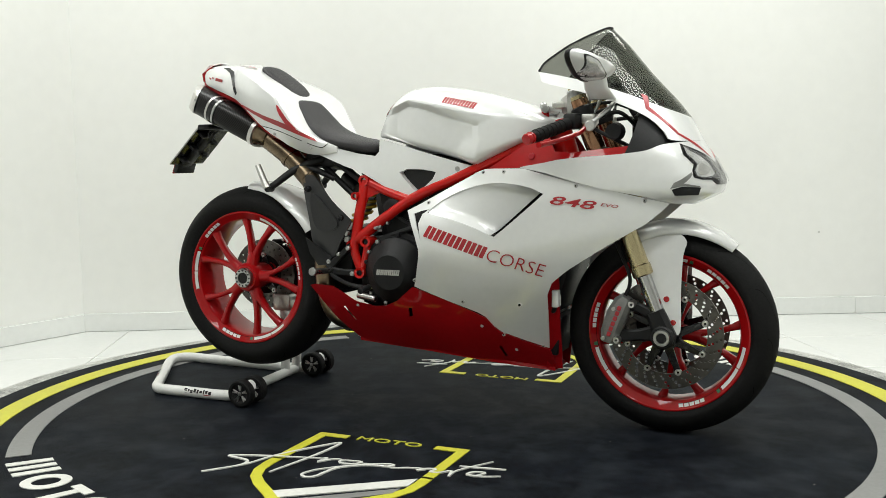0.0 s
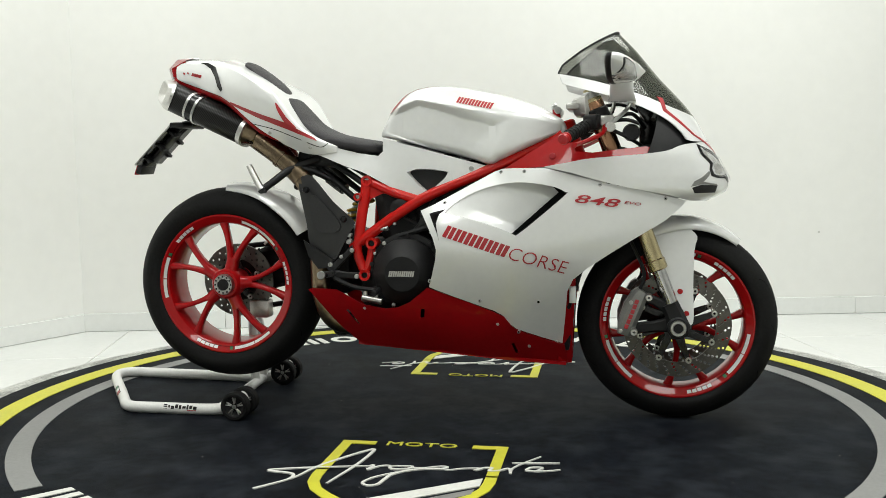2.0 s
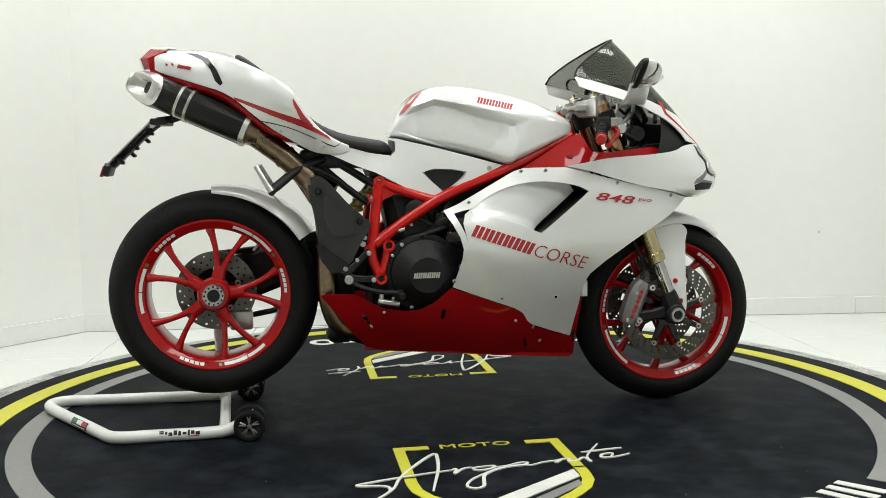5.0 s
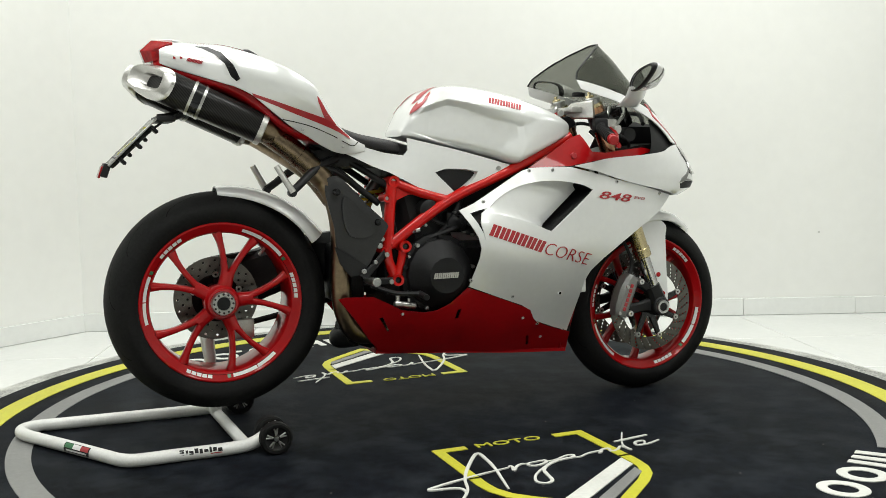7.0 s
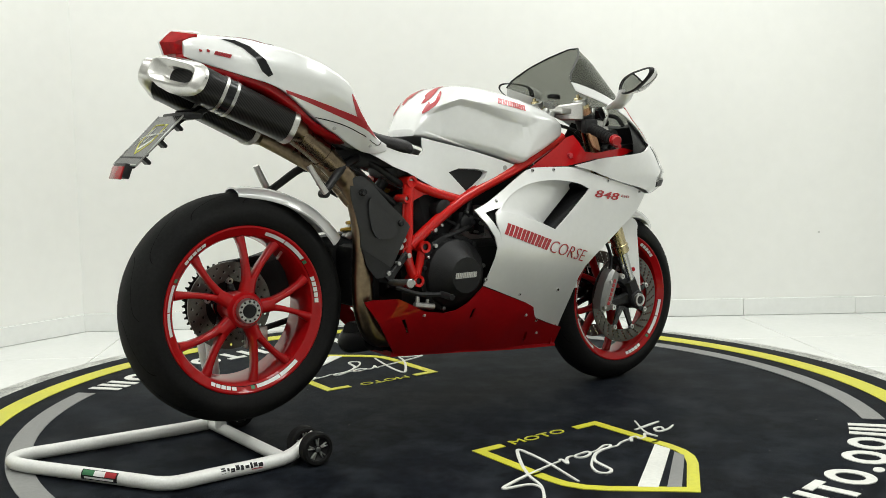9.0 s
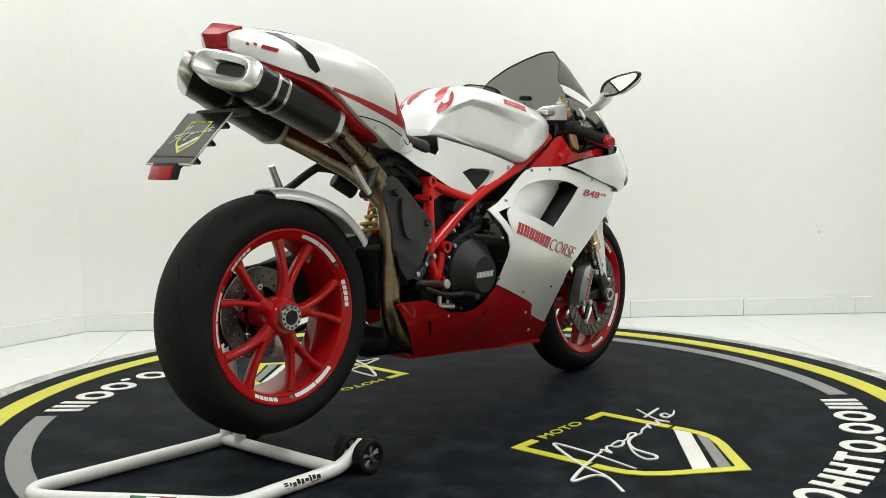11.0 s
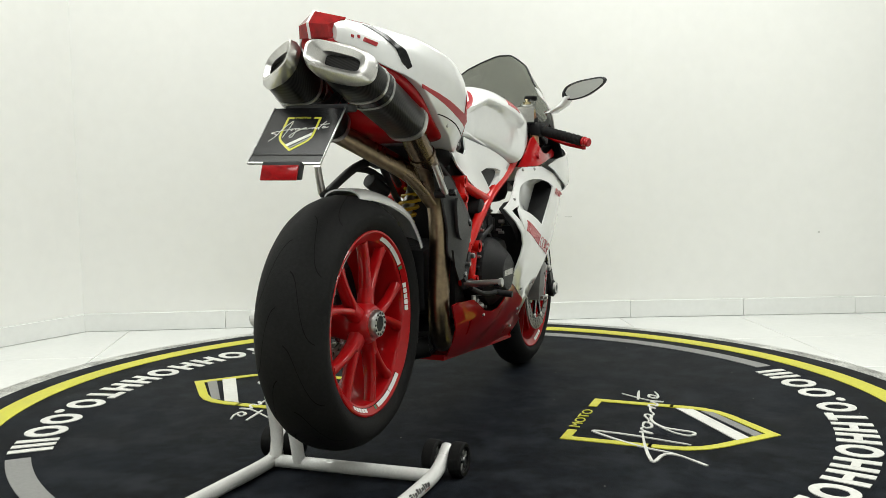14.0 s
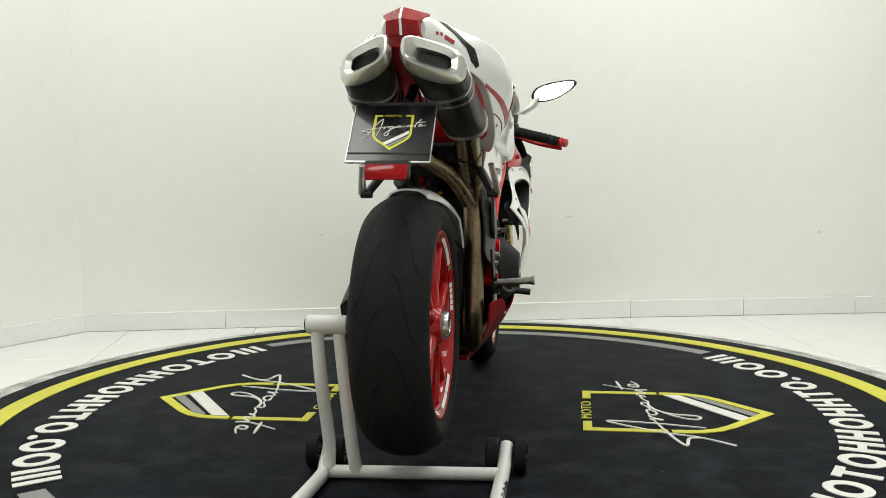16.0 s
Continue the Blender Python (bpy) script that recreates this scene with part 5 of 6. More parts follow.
for x, z in ((-.42, .705), (-.30, .615)):
    part("bolt", lathe([(-.178, 0), (-.178, .007), (-.174, .010), (-.16, .010)], (x, 0, z), "y", 14), BLACK_GLOSS, heat)
part("heel_guard", shell([(-.43, .55), (-.335, .49), (-.352, .465), (-.385, .462), (-.415, .50)], lambda x, z: np.full(len(np.atleast_1d(x)), -.172), .006, (), .03), BLACK, bike, "black heel guard")
for s in (-1, 1):
    part("peg_plate", mirrored(merge(beam([(-.25, -.162, .44), (-.30, -.168, .443), (-.345, -.17, .447)], [.022, .02, .028], .014), beam([(-.275, -.16, .525), (-.31, -.166, .49), (-.348, -.17, .455)], [.02, .018, .026], .014)), s), BLACK, bike, "black footrest bracket")
    for x, z in ((-.275, .52), (-.262, .44), (-.345, .475)):
        part("bolt", mirrored(rod((x, -.178, z), (x, -.165, z), .0075, 10), s), STEEL, bike)
    pg = part("footrest", mirrored(tube([(-.338, -.17, .448), (-.341, -.235, .452), (-.342, -.275, .455)], .0085, 12, None, 3, .0105), s), STEEL, bike, "knurled steel rider footrest")
    part("peg_tip", mirrored(rod((-.342, -.272, .455), (-.342, -.282, .4555), .013, 12), s), STEEL, pg)
    part("pedal", mirrored(tube([(-.33, -.185, .435), (-.26, -.20, .41), (-.185, -.215, .405)], .007, 8), s), BLACK, bike)
    part("pedal_tip", mirrored(rod((-.187, -.205, .405), (-.187, -.262, .40), .0095, 10), s), BLACK, bike)
    # passenger footrest
    arm = part("passenger_bracket", mirrored(merge(tube([(-.40, -.10, .80), (-.47, -.14, .772), (-.53, -.172, .725), (-.553, -.182, .708)], .013, 10, None, 4, .011), tube([(-.36, -.10, .735), (-.42, -.12, .765), (-.47, -.14, .772)], .010, 8, None, 4)), s), BLACK, bike, "black passenger footrest bracket")
    part("passenger_peg", mirrored(tube([(-.552, -.197, .708), (-.572, -.192, .742), (-.594, -.185, .781)], .0115, 12, None, 3, .0095, .75), s), BRUSHED, arm, "folded silver passenger footrest")
    part("peg_joint", mirrored(rod((-.552, -.20, .706), (-.552, -.17, .706), .011, 12), s), BLACK, arm)
    part("subframe", mirrored(tube([(-.25, -.105, .72), (-.36, -.095, .79), (-.55, -.08, .89), (-.80, -.06, 1.02)], .010, 10), s), BLACK, bike)
    part("subframe", mirrored(tube([(-.27, -.095, .665), (-.34, -.09, .72), (-.43, -.085, .80)], .010, 10), s), BLACK, bike)

# plate hanger
hang = part("plate_hanger", merge(tube([(-.76, MID, .96), (-.83, MID, .925), (-.885, MID, .915)], .012, 10, None, 4), merge(box(-.87, MID, .912, .05, .16, .018, .005), box(-.955, MID, .838, .012, .05, .16, .004, Euler((0, radians(46), 0)).to_matrix()))), BLACK, bike, "black plate hanger with display plate")
TL, TR, BL = Vector((-.894, .085, .914)), Vector((-.894, -.093, .911)), Vector((-1.018, .083, .791))
px_, dn = (TR - TL).normalized(), (BL - TL).normalized()
nr = dn.cross(px_).normalized()
if nr.x > 0:
    nr = -nr
PL = Matrix((( px_.x, -dn.x, nr.x, TL.x), (px_.y, -dn.y, nr.y, TL.y), (px_.z, -dn.z, nr.z, TL.z), (0, 0, 0, 1)))
bm = box(.089, -.087, 0, .178, .174, .004, .0012, None, None, 1)
bmesh.ops.transform(bm, matrix=PL, verts=bm.verts)
plate = part("display_plate", bm, BLACK_GLOSS, hang, "glossy black display plate with yellow shield")
for w, h, x, y in ((.176, .005, .089, -.150), (.182, .006, .089, -.1755), (.003, .176, -.001, -.087), (.003, .176, .179, -.087)):
    bm = box(x, y, .001, w, h, .005, .001, None, None, 1)
    bmesh.ops.transform(bm, matrix=PL, verts=bm.verts)
    part("plate_edge", bm, BLACK if h == .005 else STEEL, plate)


def plate_make(kind, pts, w):
    k = .185
    q = [(.089 + x * k, -.140 + y * k) for x, y in pts]
    lift = {"yellow": .0026, "white": .0027, "grey": .0027, "stroke": .0031}[kind]
    bm = ribbon(q, w * k * 1.1, .001, lift) if kind == "stroke" else slab(q, .001, lift)
    bmesh.ops.transform(bm, matrix=PL, verts=bm.verts)
    part({"yellow": "shield_border", "white": "white_band", "grey": "grey_band", "stroke": "pen_stroke"}[kind], bm, {"yellow": MAT_YELLOW, "white": MAT_WHITE, "grey": MAT_GREY, "stroke": MAT_WHITE}[kind], plate)


emblem_shapes(plate_make)
lettering("printed_word", "MOTO", .0088, MAT_YELLOW, PL @ Matrix.Translation((.0668, -.0372, .0022)), plate, "", .0006, 0, 1.45)
part("reflector_holder", box(-1.028, -.008, .774, .020, .095, .038, .004, Euler((0, radians(20), 0)).to_matrix()), BLACK, hang)
part("reflector", box(-1.0405, -.008, .770, .006, .089, .034, .002, Euler((0, radians(20), 0)).to_matrix()), RED_LENS, hang, "red rear reflector")
for i in range(3):
    part("cable", tube([(-.80, MID - .02 + .02 * i, .95), (-.88, MID - .03 + .02 * i, .90), (-.94, MID + .01 * i, .85), (-1.0, MID - .01 * i, .80)], .003, 6), BLACK, hang)


for i in range(5):
    c = Vector((-.893, MID, .895)).lerp(Vector((-1.0, MID, .79)), (i + .5) / 5)
    part("hanger_clip", box(c.x + .004, c.y + (.04 if i % 2 else -.04), c.z - .001, .026, .034, .010, .003, Euler((0, radians(46), 0)).to_matrix(), seg=1), BLACK, hang)

# ---- controls and mirrors ----
for s in (-1, 1):
    bar = part("handlebar", mirrored(rod((.465, -.115, .906), (.376, -.35, .845), .0115, 14), s), BLACK, bike, "clip-on handlebar with black grip")
    part("grip", mirrored(tube([(.437, -.19, .887), (.425, -.22, .879), (.382, -.335, .849)], .0175, 16, None, 2, .0165), s), RUBBER, bar)
    for k in range(7):
        f = .15 + k * .12
        p, q = Vector((.437, -.19, .887)), Vector((.382, -.335, .849))
        part("grip_ring", mirrored(rod(p + (q - p) * f, p + (q - p) * (f + .03), .0185, 14), s), RUBBER, bar)
    be = part("bar_end", mirrored(lathe([(0, 0), (.0, .012), (.006, .0165), (.012, .0165), (.014, .014), (.026, .0155), (.03, .0135), (.031, 0)], (0, 0, 0), "x", 16), -1), RED, bar, "red anodised bar end")
    be.matrix_basis = Matrix.Translation((.384, MID + s * .315, .850)) @ (Vector((-.089, s * .235, -.061)).to_track_quat("X", "Z").to_matrix().to_4x4())
    part("switch_box", mirrored(box(.448, -.165, .895, .045, .045, .045, .008, Euler((0, 0, radians(-20))).to_matrix()), s), BLACK, bar)
    part("bar_clamp", mirrored(rod((.458, -.128, .935), (.474, -.128, .893), .033, 20), s), BLACK, bar)
    lv = part("brake_lever", mirrored(tube([(.485, -.165, .885), (.478, -.21, .862), (.44, -.27, .842), (.405, -.335, .828)], .0095, 10, None, 4, .0085, .7), s), RED, bar, "red folding brake lever")
    part("lever_knob", mirrored(lathe([(-.008, 0), (-.006, .008), (.006, .008), (.008, 0)], (.403, -.338, .828), "y", 10), s), RED, lv)
    mc = part("master_cylinder", mirrored(merge(rod((.49, -.12, .89), (.50, -.19, .88), .015, 14), box(.49, -.145, .90, .04, .05, .03, .006)), s), BRUSHED, bar, "silver brake master cylinder")
    part("fluid_pot", mirrored(rod((.512, -.118, .955), (.514, -.118, 1.003), .021, 18), s), LENS, mc)
    part("pot_lid", mirrored(rod((.514, -.118, 1.0), (.515, -.118, 1.014), .023, 18), s), BLACK, mc)
    part("pot_bracket", mirrored(tube([(.49, -.13, .91), (.505, -.125, .935), (.512, -.118, .957)], .005, 8), s), STEEL, mc)
    part("fork_adjuster", mirrored(merge(rod((.437, -.128, .97), (.433, -.128, .99), .014, 6), rod((.433, -.128, .985), (.430, -.128, 1.0), .006, 10)), s), GOLD, bar)
    # mirror head
    gl = [(-.233, 1.018), (-.247, 1.044), (-.285, 1.060), (-.33, 1.068), (-.375, 1.072), (-.395, 1.064), (-.388, 1.046), (-.355, 1.022), (-.315, 1.003), (-.27, .995), (-.243, 1.0)]
    gl = [(v.x, v.y) for v in smooth_path([(a, b, 0) for a, b in gl], 3, True)]
    cy, cz = -.312, 1.036
    gl = [(cy + (a - cy) * .94, cz + (b - cz) * .94) for a, b in gl]
    rg = lambda x, k, dy=0, dz=0: [(x + .2 * (a - cy) + .2 * (b - cz), cy + (a - cy) * k + dy, cz + (b - cz) * k + dz) for a, b in gl]
    mr = part("mirror", mirrored(loft(bmesh.new(), [rg(.503, .93), rg(.498, 1.0), rg(.505, 1.05), rg(.525, 1.03, .002), rg(.55, .86, .008, -.004), rg(.572, .55, .016, -.008), rg(.58, .2, .02, -.01)]), s), WHITE, bike, "white rear-view mirror with built-in indicator", 50)
    part("mirror_glass", mirrored(loft(bmesh.new(), [rg(.5015, .94), rg(.507, .94)]), s), MIRROR, mr, "mirror glass")
    part("mirror_edge", mirrored(loft(bmesh.new(), [rg(.5005, .935), rg(.4965, .96), rg(.4975, 1.0), rg(.500, 1.045), rg(.504, 1.070), rg(.511, 1.072), rg(.513, 1.045)], False), s), BLACK, mr)
    # indicator let into the outer face of the housing
    hull = loft(bmesh.new(), [rg(.503, .93), rg(.498, 1.0), rg(.505, 1.05), rg(.525, 1.03, .002), rg(.55, .86, .008, -.004), rg(.572, .55, .016, -.008), rg(.58, .2, .02, -.01)])
    tree = BVHTree.FromBMesh(hull)
    vs = [v.co.copy() for v in hull.verts]
    hull.free()
    mid = sum(vs, Vector()) / len(vs) + Vector((-.002, -.010, -.005))
    out, right = Vector((.68, -.73, 0)).normalized(), Vector((.73, .68, 0)).normalized()
    tri = rounded([(-.034, .026), (.006, .014), (.040, -.012), (.046, -.024), (.02, -.027), (-.030, -.026), (-.026, 0)], 4)
    for name, grow, lift, mat in (("indicator_frame", 1.12, .0012, BLACK), ("indicator_bowl", .94, .0022, LAMP_SILVER), ("indicator_lens", .99, .0040, LENS)):
        bm = bmesh.new()
        rings = []
        for f in (1.0, .75, .5, .25):
            ring = []
            for u, v in tri:
                p = mid + right * (.004 + (u - .004) * grow * f) + Vector((0, 0, v * grow * f))
                hit = tree.ray_cast(p + out * .3, -out)[0] or tree.find_nearest(p + out * .05)[0]
                ring.append(bm.verts.new(hit + out * lift))
            rings.append(ring)
        for a, b in zip(rings, rings[1:]):
            for i in range(len(a)):
                bm.faces.new((a[i - 1], a[i], b[i], b[i - 1]))
        bm.faces.new(rings[-1])
        skirt = [bm.verts.new(v.co - out * .006) for v in rings[0]]
        for i in range(len(skirt)):
            bm.faces.new((rings[0][i - 1], rings[0][i], skirt[i], skirt[i - 1]))
        part(name, mirrored(bm, s), mat, mr, "clear indicator in a black frame" if name == "indicator_frame" else "")
    part("mirror_foot", mirrored(loft(bmesh.new(), [[(.53 + .032 * math.cos(a), -.255 + .018 * math.sin(a), 1.01) for a in (k * math.pi / 8 for k in range(16))], [(.53 + .033 * math.cos(a), -.235 + .02 * math.sin(a), .98) for a in (k * math.pi / 8 for k in range(16))], [(.535 + .038 * math.cos(a), -.185 + .024 * math.sin(a), .952) for a in (k * math.pi / 8 for k in range(16))]]), s), WHITE, mr)

# headlights, intake and stripes on the nose
for s in (-1, 1):
    hl = [(.744, .826), (.760, .816), (.793, .797), (.816, .775), (.833, .744), (.838, .722), (.824, .736), (.80, .735), (.784, .741), (.778, .757), (.781, .773), (.769, .787), (.757, .798)]
    dark = part("headlight", nose_patch([(.740, .829), (.762, .820), (.797, .800), (.821, .776), (.838, .744), (.8405, .716), (.832, .718), (.822, .731), (.80, .732), (.781, .738), (.776, .757), (.778, .772), (.766, .785), (.752, .798)], s, .0012, .004), BLACK_GLOSS, nose, "clear headlight with dark surround")
    part("lamp_bowl", nose_patch([(.749, .821), (.763, .810), (.790, .793), (.810, .773), (.824, .748), (.822, .741), (.80, .739), (.788, .744), (.783, .757), (.786, .774), (.773, .789), (.760, .800)], s, .0026, .003), LAMP_SILVER, dark)
    part("lamp_eye", nose_patch(rounded([(.790, .777), (.806, .771), (.814, .756), (.803, .746), (.791, .749), (.787, .761)], 3), s, .0036, .002), CHROME, dark)
    part("lamp_eye", nose_patch(rounded([(.757, .811), (.767, .805), (.772, .796), (.764, .800)], 3), s, .0036, .002), CHROME, dark)
    part("lamp_lens", nose_patch(hl, s, .0070, .002), LENS, dark)
    part("air_intake", nose_patch([(.727, .706), (.753, .714), (.798, .711), (.791, .691), (.735, .690)], s, .002, .004), BLACK, nose, "black air intake")
    # grey patch that paints the shading of the recess above the intake
    part("intake_recess_shade", nose_patch([(.724, .709), (.733, .724), (.774, .752), (.777, .746), (.757, .722), (.796, .715), (.797, .7115), (.753, .7155)], s, .0016, .003, None, .01), CALIPER, nose)
    part("nose_stripe", nose_patch([(.631, .966), (.646, .961), (.655, .930), (.678, .910), (.735, .857), (.785, .820), (.808, .79), (.784, .8165), (.733, .853), (.672, .906), (.648, .924)], s, .0012, .003, None, .01), DECAL_RED, nose, "thin red stripe")


# ---- decals and bolts on the fairing ----
def bars(n, start, end, h, depth, mat, parent, slant=.25, both=True):
    """A maker's mark as n pairs of plain slanted bars; start and end are in x and z."""
    a, b = Vector((start[0], start[1])), Vector((end[0], end[1]))
    d = (b - a).normalized()
    up = Vector((-d.y, d.x))
    w = (b - a).length / n
    for k in range(n):
        for s in ((-1, 1) if both else (-1,)):
            bm = bmesh.new()
            for u0, u1 in ((0, .38 * w), (.48 * w, .86 * w)):
                pts = [a + d * (k * w + u + slant * v * h) + up * (v * h) for u, v in ((u0, 0), (u1, 0), (u1, 1), (u0, 1))]
                merge(bm, shell([(p.x, p.y) for p in pts], depth, .003, (), .03))
            part("mark_bar", mirrored(bm, s), mat, parent)


def warp_text(text, size, start, end, depth, mat, parent, slant=0.0, bold=0.0, label=""):
    """Built-in letters laid on the flank, stretched to run from start to end."""
    ob = lettering("lettering", text, size, mat, Matrix(), parent, label, 0.0006, slant, 1.0, bold)
    me = ob.data
    co = np.array([v.co[:] for v in me.vertices])
    lo, hi = co[:, 0].min(), co[:, 0].max()
    a, b = np.array(start), np.array(end)
    d = (b - a) / np.hypot(*(b - a))
    up = np.array([-d[1], d[0]])
    q = a + np.outer((co[:, 0] - lo) * np.hypot(*(b - a)) / (hi - lo), d) + np.outer(co[:, 1], up)
    y = depth(q[:, 0], q[:, 1]) - np.where(co[:, 2] > 0, .0012, 0)
    for v, (x, z), yy in zip(me.vertices, q, y):
        v.co = (x, yy, z)
    return ob


fairing = bpy.data.objects["side_fairing"]
proud = lambda x, z: fair_y(x, z) - .0015
bars(6, (.018, .570), (.203, .507), .036, proud, DECAL_RED, fairing, .18)
warp_text("CORSE", .056, (.209, .503), (.376, .457), proud, DECAL_RED, fairing, .18, -.0008, "thin red lettering")
warp_text("848", .034, (.401, .668), (.527, .651), proud, DECAL_RED, fairing, .25, .0003, "red model number")
warp_text("EVO", .012, (.540, .662), (.586, .656), proud, DECAL_RED, fairing, .2)
tank = bpy.data.objects["fuel_tank"]
bars(6, (.052, .960), (.158, .938), .0185, on(TANK, 2.9, .0016, knee), DECAL_RED, tank)
bars(6, (-.812, 1.066), (-.774, 1.057), .0095, tail_flank(.0016), DECAL_RED, tail)
for x in (-.845, -.828):
    part("mark", shell([(x, 1.073), (x + .006, 1.071), (x + .006, 1.077), (x, 1.079)], tail_flank(.0016), .002), DECAL_RED, tail)
bars(6, (-.150, .447), (-.072, .447), .0165, lambda x, z: np.full(len(np.atleast_1d(x)), -.2278), BRUSHED, engine, .2, False)
for x, z in ((.121, .374), (.231, .274), (.343, .240), (-.027, .434), (.472, .717), (.655, .676), (.02, .666), (.185, .755), (.255, .757)):
    for s in (-1, 1):
        y = float(fair_y(x, z)[0])
        part("bolt", mirrored(lathe([(y - .003, 0), (y - .003, .0035), (y - .002, .0055), (y + .004, .006)], (x, 0, z), "y", 12), s), STEEL, fairing)
        part("screw_socket", mirrored(lathe([(y - .0036, 0), (y - .0036, .0022), (y + .002, .0022)], (x, 0, z), "y", 6), s), GROOVE, fairing)
part("bolt", lathe([(-.003, 0), (-.003, .004), (-.002, .007), (.004, .0075)], (.293, float(fair_y(.293, .371)[0]), .371), "y", 14), WHITE, fairing)
part("screw_socket", lathe([(-.0042, 0), (-.0042, .0042), (.004, .0042)], (.293, float(fair_y(.293, .371)[0]), .371), "y", 12), GROOVE, fairing)
for x, z in ((.093, .765), (-.062, .684), (-.40, .834), (-.52, .880)):
    for s in (-1, 1):
        y = float(side_y(x, z)[0]) if x > -.3 else float(tail_flank(0)(np.array([x]), np.array([z]))[0])
        part("bolt", mirrored(lathe([(y - .003, 0), (y - .003, .003), (y - .002, .0052 if x < -.3 else .0075), (y + .004, .0055 if x < -.3 else .008)], (x, 0, z), "y", 12), s), STEEL, bike)
for x, z in ((-.235, .345), (.17, .30), (.26, .225)):
    y = float(pan_y(x, z)[0])
    part("bolt", lathe([(y - .003, 0), (y - .003, .004), (y + .004, .006)], (x, 0, z), "y", 10), STEEL, bpy.data.objects["belly_pan"])


def tank_patch(outline, mat, name, label):
    """A decal on the tank's back and top; outline in x and turns around the section."""
    V, F = cut_sheet([(x, a * .15) for x, a in outline], (), .01)
    bm = bmesh.new()
    vs = []
    for x, a in V:
        a /= .15
        top, bot, hw = (float(lerp_table(TANK, x, k)) for k in (1, 2, 3))
        s_, c_ = math.sin(a), math.cos(a)
        p = Vector((x - .001, MID + (hw + .001) * math.copysign(abs(c_) ** (2 / 2.9), c_), (top + bot) / 2 + ((top - bot) / 2 + .0012) * math.copysign(abs(s_) ** (2 / 2.9), s_)))
        vs.append(bm.verts.new(p))
    for f in F:
        bm.faces.new([vs[i] for i in f])
    part(name, bm, mat, tank, label)


for flip in (False, True):
    for shape in ([(-.170, 2.40), (-.158, 2.58), (-.140, 2.60), (-.125, 2.45), (-.108, 2.20), (-.100, 2.02), (-.120, 2.18), (-.134, 2.36), (-.146, 2.30), (-.142, 2.12), (-.155, 2.16), (-.166, 2.26)],
                  [(-.150, 1.98), (-.133, 2.06), (-.112, 1.97), (-.092, 1.83), (-.062, 1.72), (-.020, 1.63), (-.058, 1.64), (-.095, 1.69), (-.128, 1.72), (-.136, 1.82), (-.152, 1.86)]):
        tank_patch([(x, math.pi - a if flip else a) for x, a in shape], DECAL_RED, "tank_emblem", "red flame-like emblem")


# ---- the paddock stand ----
stand = thing("paddock_stand", "white tubular single-sided paddock stand with small black wheels", "paddock stand")
R_ = .0175
base = part("base_tube", tube([(-.645, -.222, .050), (-.69, -.219, .026), (-.75, -.218, .019), (-.90, -.219, .019), (-.99, -.219, .019), (-1.03, -.198, .019), (-1.06, -.155, .019), (-1.14, -.033, .019), (-1.22, .085, .019), (-1.272, .172, .019), (-1.275, .222, .019), (-1.235, .247, .019), (-1.15, .243, .019), (-.95, .233, .019), (-.76, .226, .019), (-.70, .232, .026), (-.655, .235, .050)], R_, 16, None, 6), STAND_WHITE, stand)
part("cross_tube", rod((-.705, -.215, .020), (-.728, .228, .020), .0165, 16), STAND_WHITE, stand)
part("post", tube([(-.727, .146, .025), (-.735, .159, .15), (-.745, .176, .375)], .0165, 14, None, 3), STAND_WHITE, stand)
part("post", tube([(-.728, .215, .03), (-.72, .215, .10), (-.742, .225, .25), (-.748, .231, .38)], .0165, 14, None, 4), STAND_WHITE, stand)
part("pivot_tube", lathe([(.155, .0), (.155, .0215), (.158, .0235), (.252, .0235), (.255, .0215), (.255, 0)], (-.747, 0, .396), "y", 24), STAND_WHITE, stand)
part("end_plug", lathe([(.252, 0), (.252, .017), (.260, .015), (.261, 0)], (-.747, 0, .396), "y", 18), BLACK, stand)
part("hub_pin", rod((-.747, .09, .396), (-.747, .16, .396), .014), STEEL, stand)
for x, y in ((-.633, -.258), (-.633, -.188), (-.645, .205), (-.645, .272)):
    w = part("stand_wheel", lathe([(-.014, .030), (-.0165, .033), (-.0165, .040), (-.012, .044), (.012, .044), (.0165, .040), (.0165, .033), (.014, .030)], (x, y, .0445), "y", 36, None, True), RUBBER, stand, "small black rubber wheel")
    part("wheel_hub", lathe([(-.012, 0), (-.012, .009), (-.006, .012), (-.006, .024), (-.011, .031), (.011, .031), (.006, .024), (.006, .012), (.012, .009), (.012, 0)], (x, y, .0445), "y", 24), BLACK, w)
    for k in range(5):
        a = 72 * k + 20
        for d in (-9, 9):
            part("wheel_spoke", beam([ring_pt(Vector((x, y, .0445)), .008, a, 0), ring_pt(Vector((x, y, .0445)), .029, a + d, 0)], [.0045, .0035], .023), BRUSHED, w)
    part("wheel_cap", lathe([(-.016, 0), (-.015, .006), (-.010, .008), (.010, .008), (.015, .006), (.016, 0)], (x, y, .0445), "y", 14), STEEL, w)
for y0, y1 in ((-.258, -.188), (.205, .272)):
    part("wheel_axle", rod((-.633 if y0 < 0 else -.645, y0, .0445), (-.633 if y0 < 0 else -.645, y1, .0445), .007, 10), STEEL, stand)
part("end_cap", rod((-.650, -.222, .047), (-.615, -.222, .068), .0178, 14), STAND_WHITE, stand)
part("end_cap", rod((-.660, .235, .047), (-.625, .235, .068), .0178, 14), STAND_WHITE, stand)


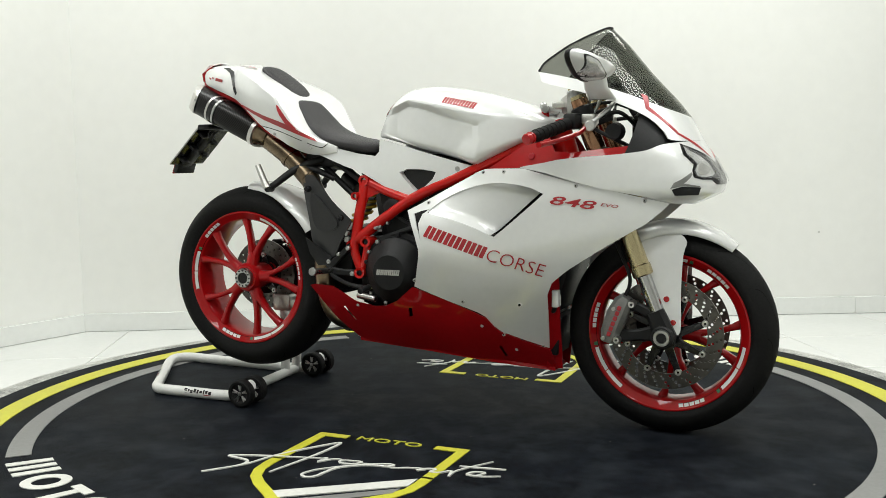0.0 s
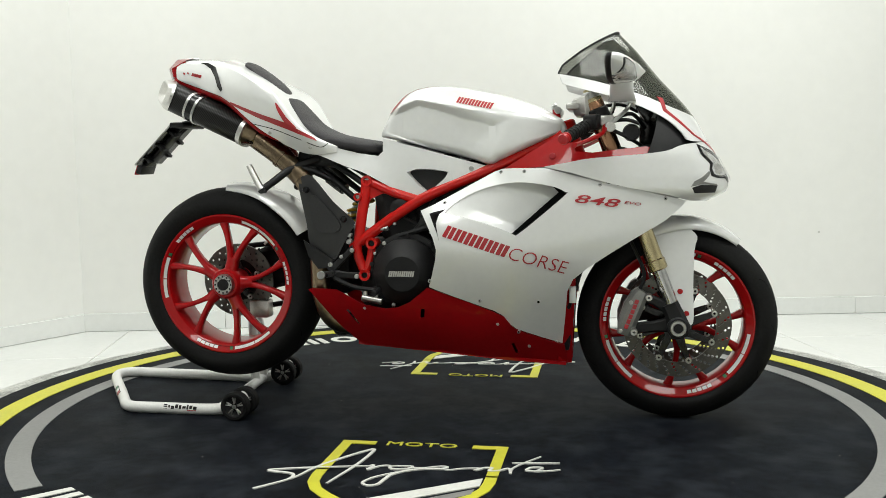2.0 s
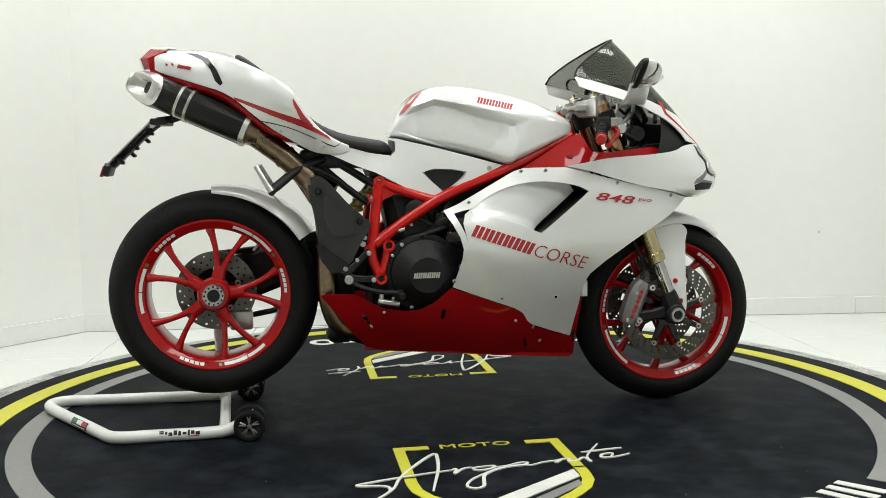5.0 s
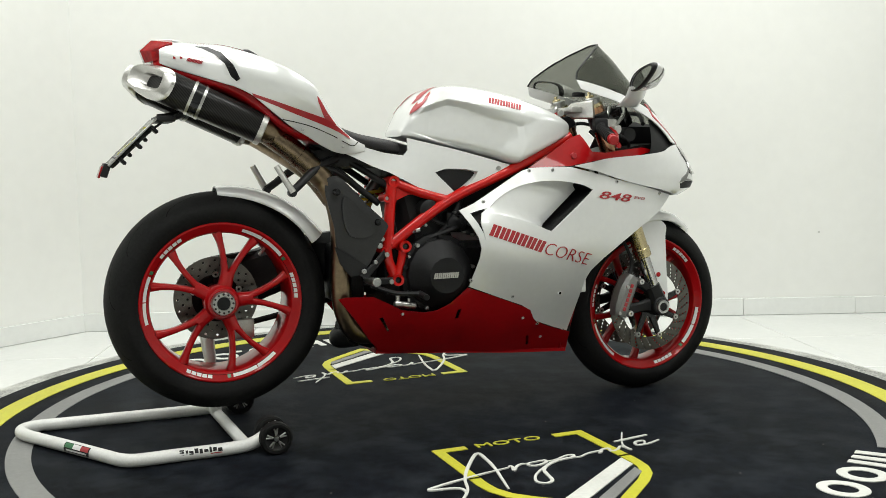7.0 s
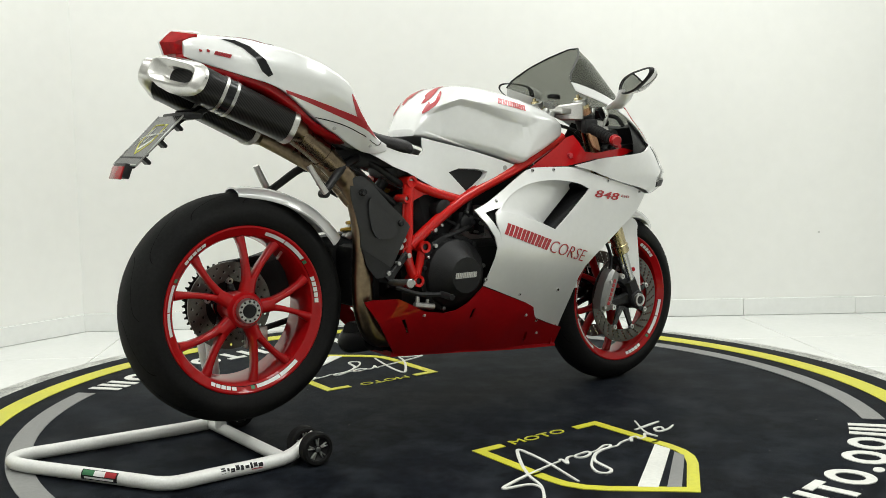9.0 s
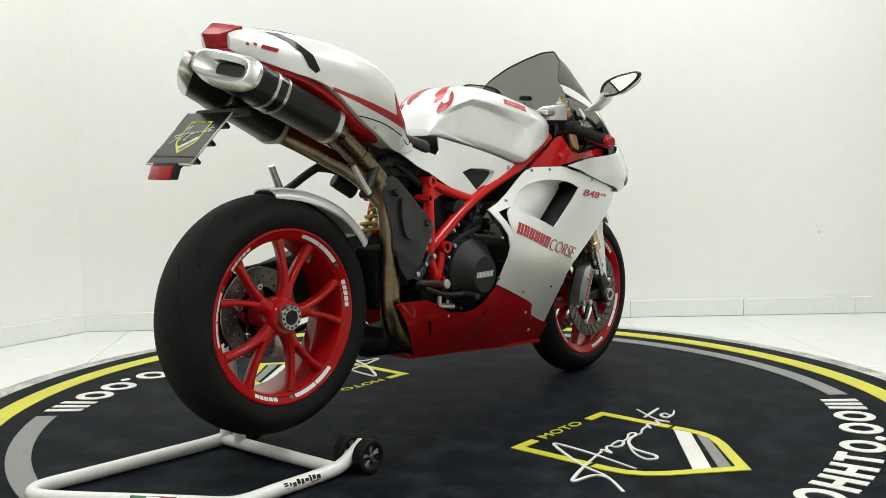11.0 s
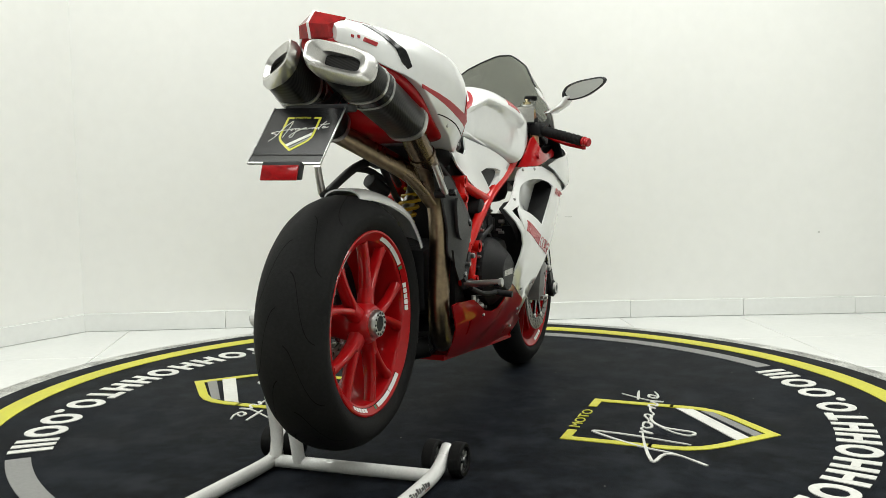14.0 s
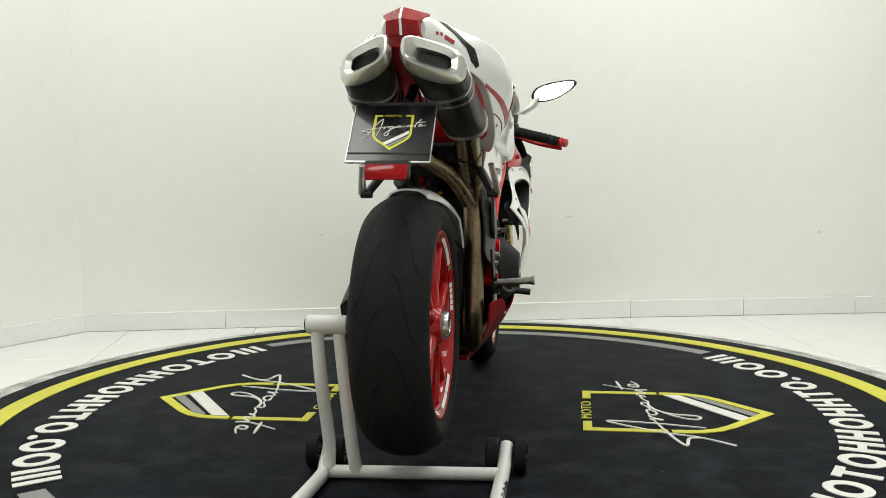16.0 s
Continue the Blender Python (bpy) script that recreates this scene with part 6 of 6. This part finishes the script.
def wrap_label(x0, x1, a0, a1, y, mat, name, lift=.0006, path=None):
    """A sticker bent round the straight rail; a is the angle about it."""
    bm = bmesh.new()
    rows = []
    for i in range(5):
        a = radians(a0 + (a1 - a0) * i / 4)
        r = R_ + lift
        rows.append([bm.verts.new((x, y - r * math.cos(a), .019 + r * math.sin(a))) for x in (x0, x1)])
    for p, q in zip(rows, rows[1:]):
        bm.faces.new((p[0], p[1], q[1], q[0]))
    part(name, bm, mat, stand)


for i, (w0, w1) in enumerate(((0, .012), (.016, .022), (.025, .036), (.039, .049), (.052, .06), (.064, .075), (.078, .084), (.087, .097), (.10, .112))):
    wrap_label(-.885 + w0, -.885 + w1, 5 + (i % 2) * 8, 55 - (i % 3) * 9, -.218, BLACK, "mark_bar")
wrap_label(-.805, -.775, -8, 0, -.218, DECAL_RED, "mark_bar")
# flag sticker on the slanted rear run of the tube
P0, P1 = Vector((-1.094, -.103, .019)), Vector((-1.150, -.018, .019))
dd = (P1 - P0).normalized()
out = Vector((dd.y, -dd.x, 0))
out = -out if out.y > 0 else out
for f0, f1, a0, a1, mt in ((-.04, 1.04, -22, 62, BLACK), (0, .33, 14, 56, DECAL_RED), (.33, .66, 14, 56, DECAL_WHITE), (.66, 1, 14, 56, DECAL_GREEN), (.06, .94, -12, 4, DECAL_WHITE)):
    bm = bmesh.new()
    rows = []
    for i in range(5):
        a = radians(a0 + (a1 - a0) * i / 4)
        r = R_ + (.0010 if mt is BLACK else .0015)
        rows.append([bm.verts.new(P0 + (P1 - P0) * f + out * r * math.cos(a) + Vector((0, 0, r * math.sin(a)))) for f in (f0, f1)])
    for p, q in zip(rows, rows[1:]):
        bm.faces.new((p[0], p[1], q[1], q[0]))
    part("flag_sticker", bm, mt, stand)


TURNING = [table, bike, stand]


# ---- large glossy floor tiles ----
def floor_tiles():
    """The tiles run along the long back wall, which stands at a slight angle."""
    slant = 5.4
    turn = Matrix.Rotation(radians(slant), 2)
    first = None
    for i in range(-9, 9):
        for j in range(-9, 6):
            c = turn @ Vector((-0.5 + 0.6 * i, 0.1 + 0.6 * j))
            corners = [turn @ Vector((-0.5 + 0.6 * i + a, 0.1 + 0.6 * j + b)) for a in (-.3, .3) for b in (-.3, .3)]
            if c.length < 1.1 or not inside(CORNERS, [(*c,), *[(*q,) for q in corners]]).any():
                continue
            m = pose(c.x, c.y, FLOOR - 0.004, 0, 0, slant)
            if first is None:
                first = part("tile", box(0, 0, 0, 0.5975, 0.5975, 0.008, 0.0012, seg=1), TILE, ground)
                first.matrix_basis = m
            else:
                again(first, m, ground)


floor_tiles()


# small scuffs on the back wall
for x, z, w, h in ((1.856, .405, .009, .009), (.586, .50, .035, .0025), (-.625, .433, .007, .005)):
    y = 1.715 + (x - .9) * (.115 / 2.3 if x > .9 else .253 / 2.66)
    part("scuff", box(x, y - .0006, z, w, .0012, h, 0, Euler((0, 0, math.atan2(.253, 2.66) if x < .9 else .05)).to_matrix()), SCUFF, bpy.data.objects["wall_north" if x > .9 else "wall_north_west"])


# ---- what turns ----
def motions():
    rows = [(t, pose(0, 0, 0, 0, 0, START + TURN * t)) for t in range(0, 17, 2)]
    for ob in TURNING:
        walk(ob, rows)


motions()
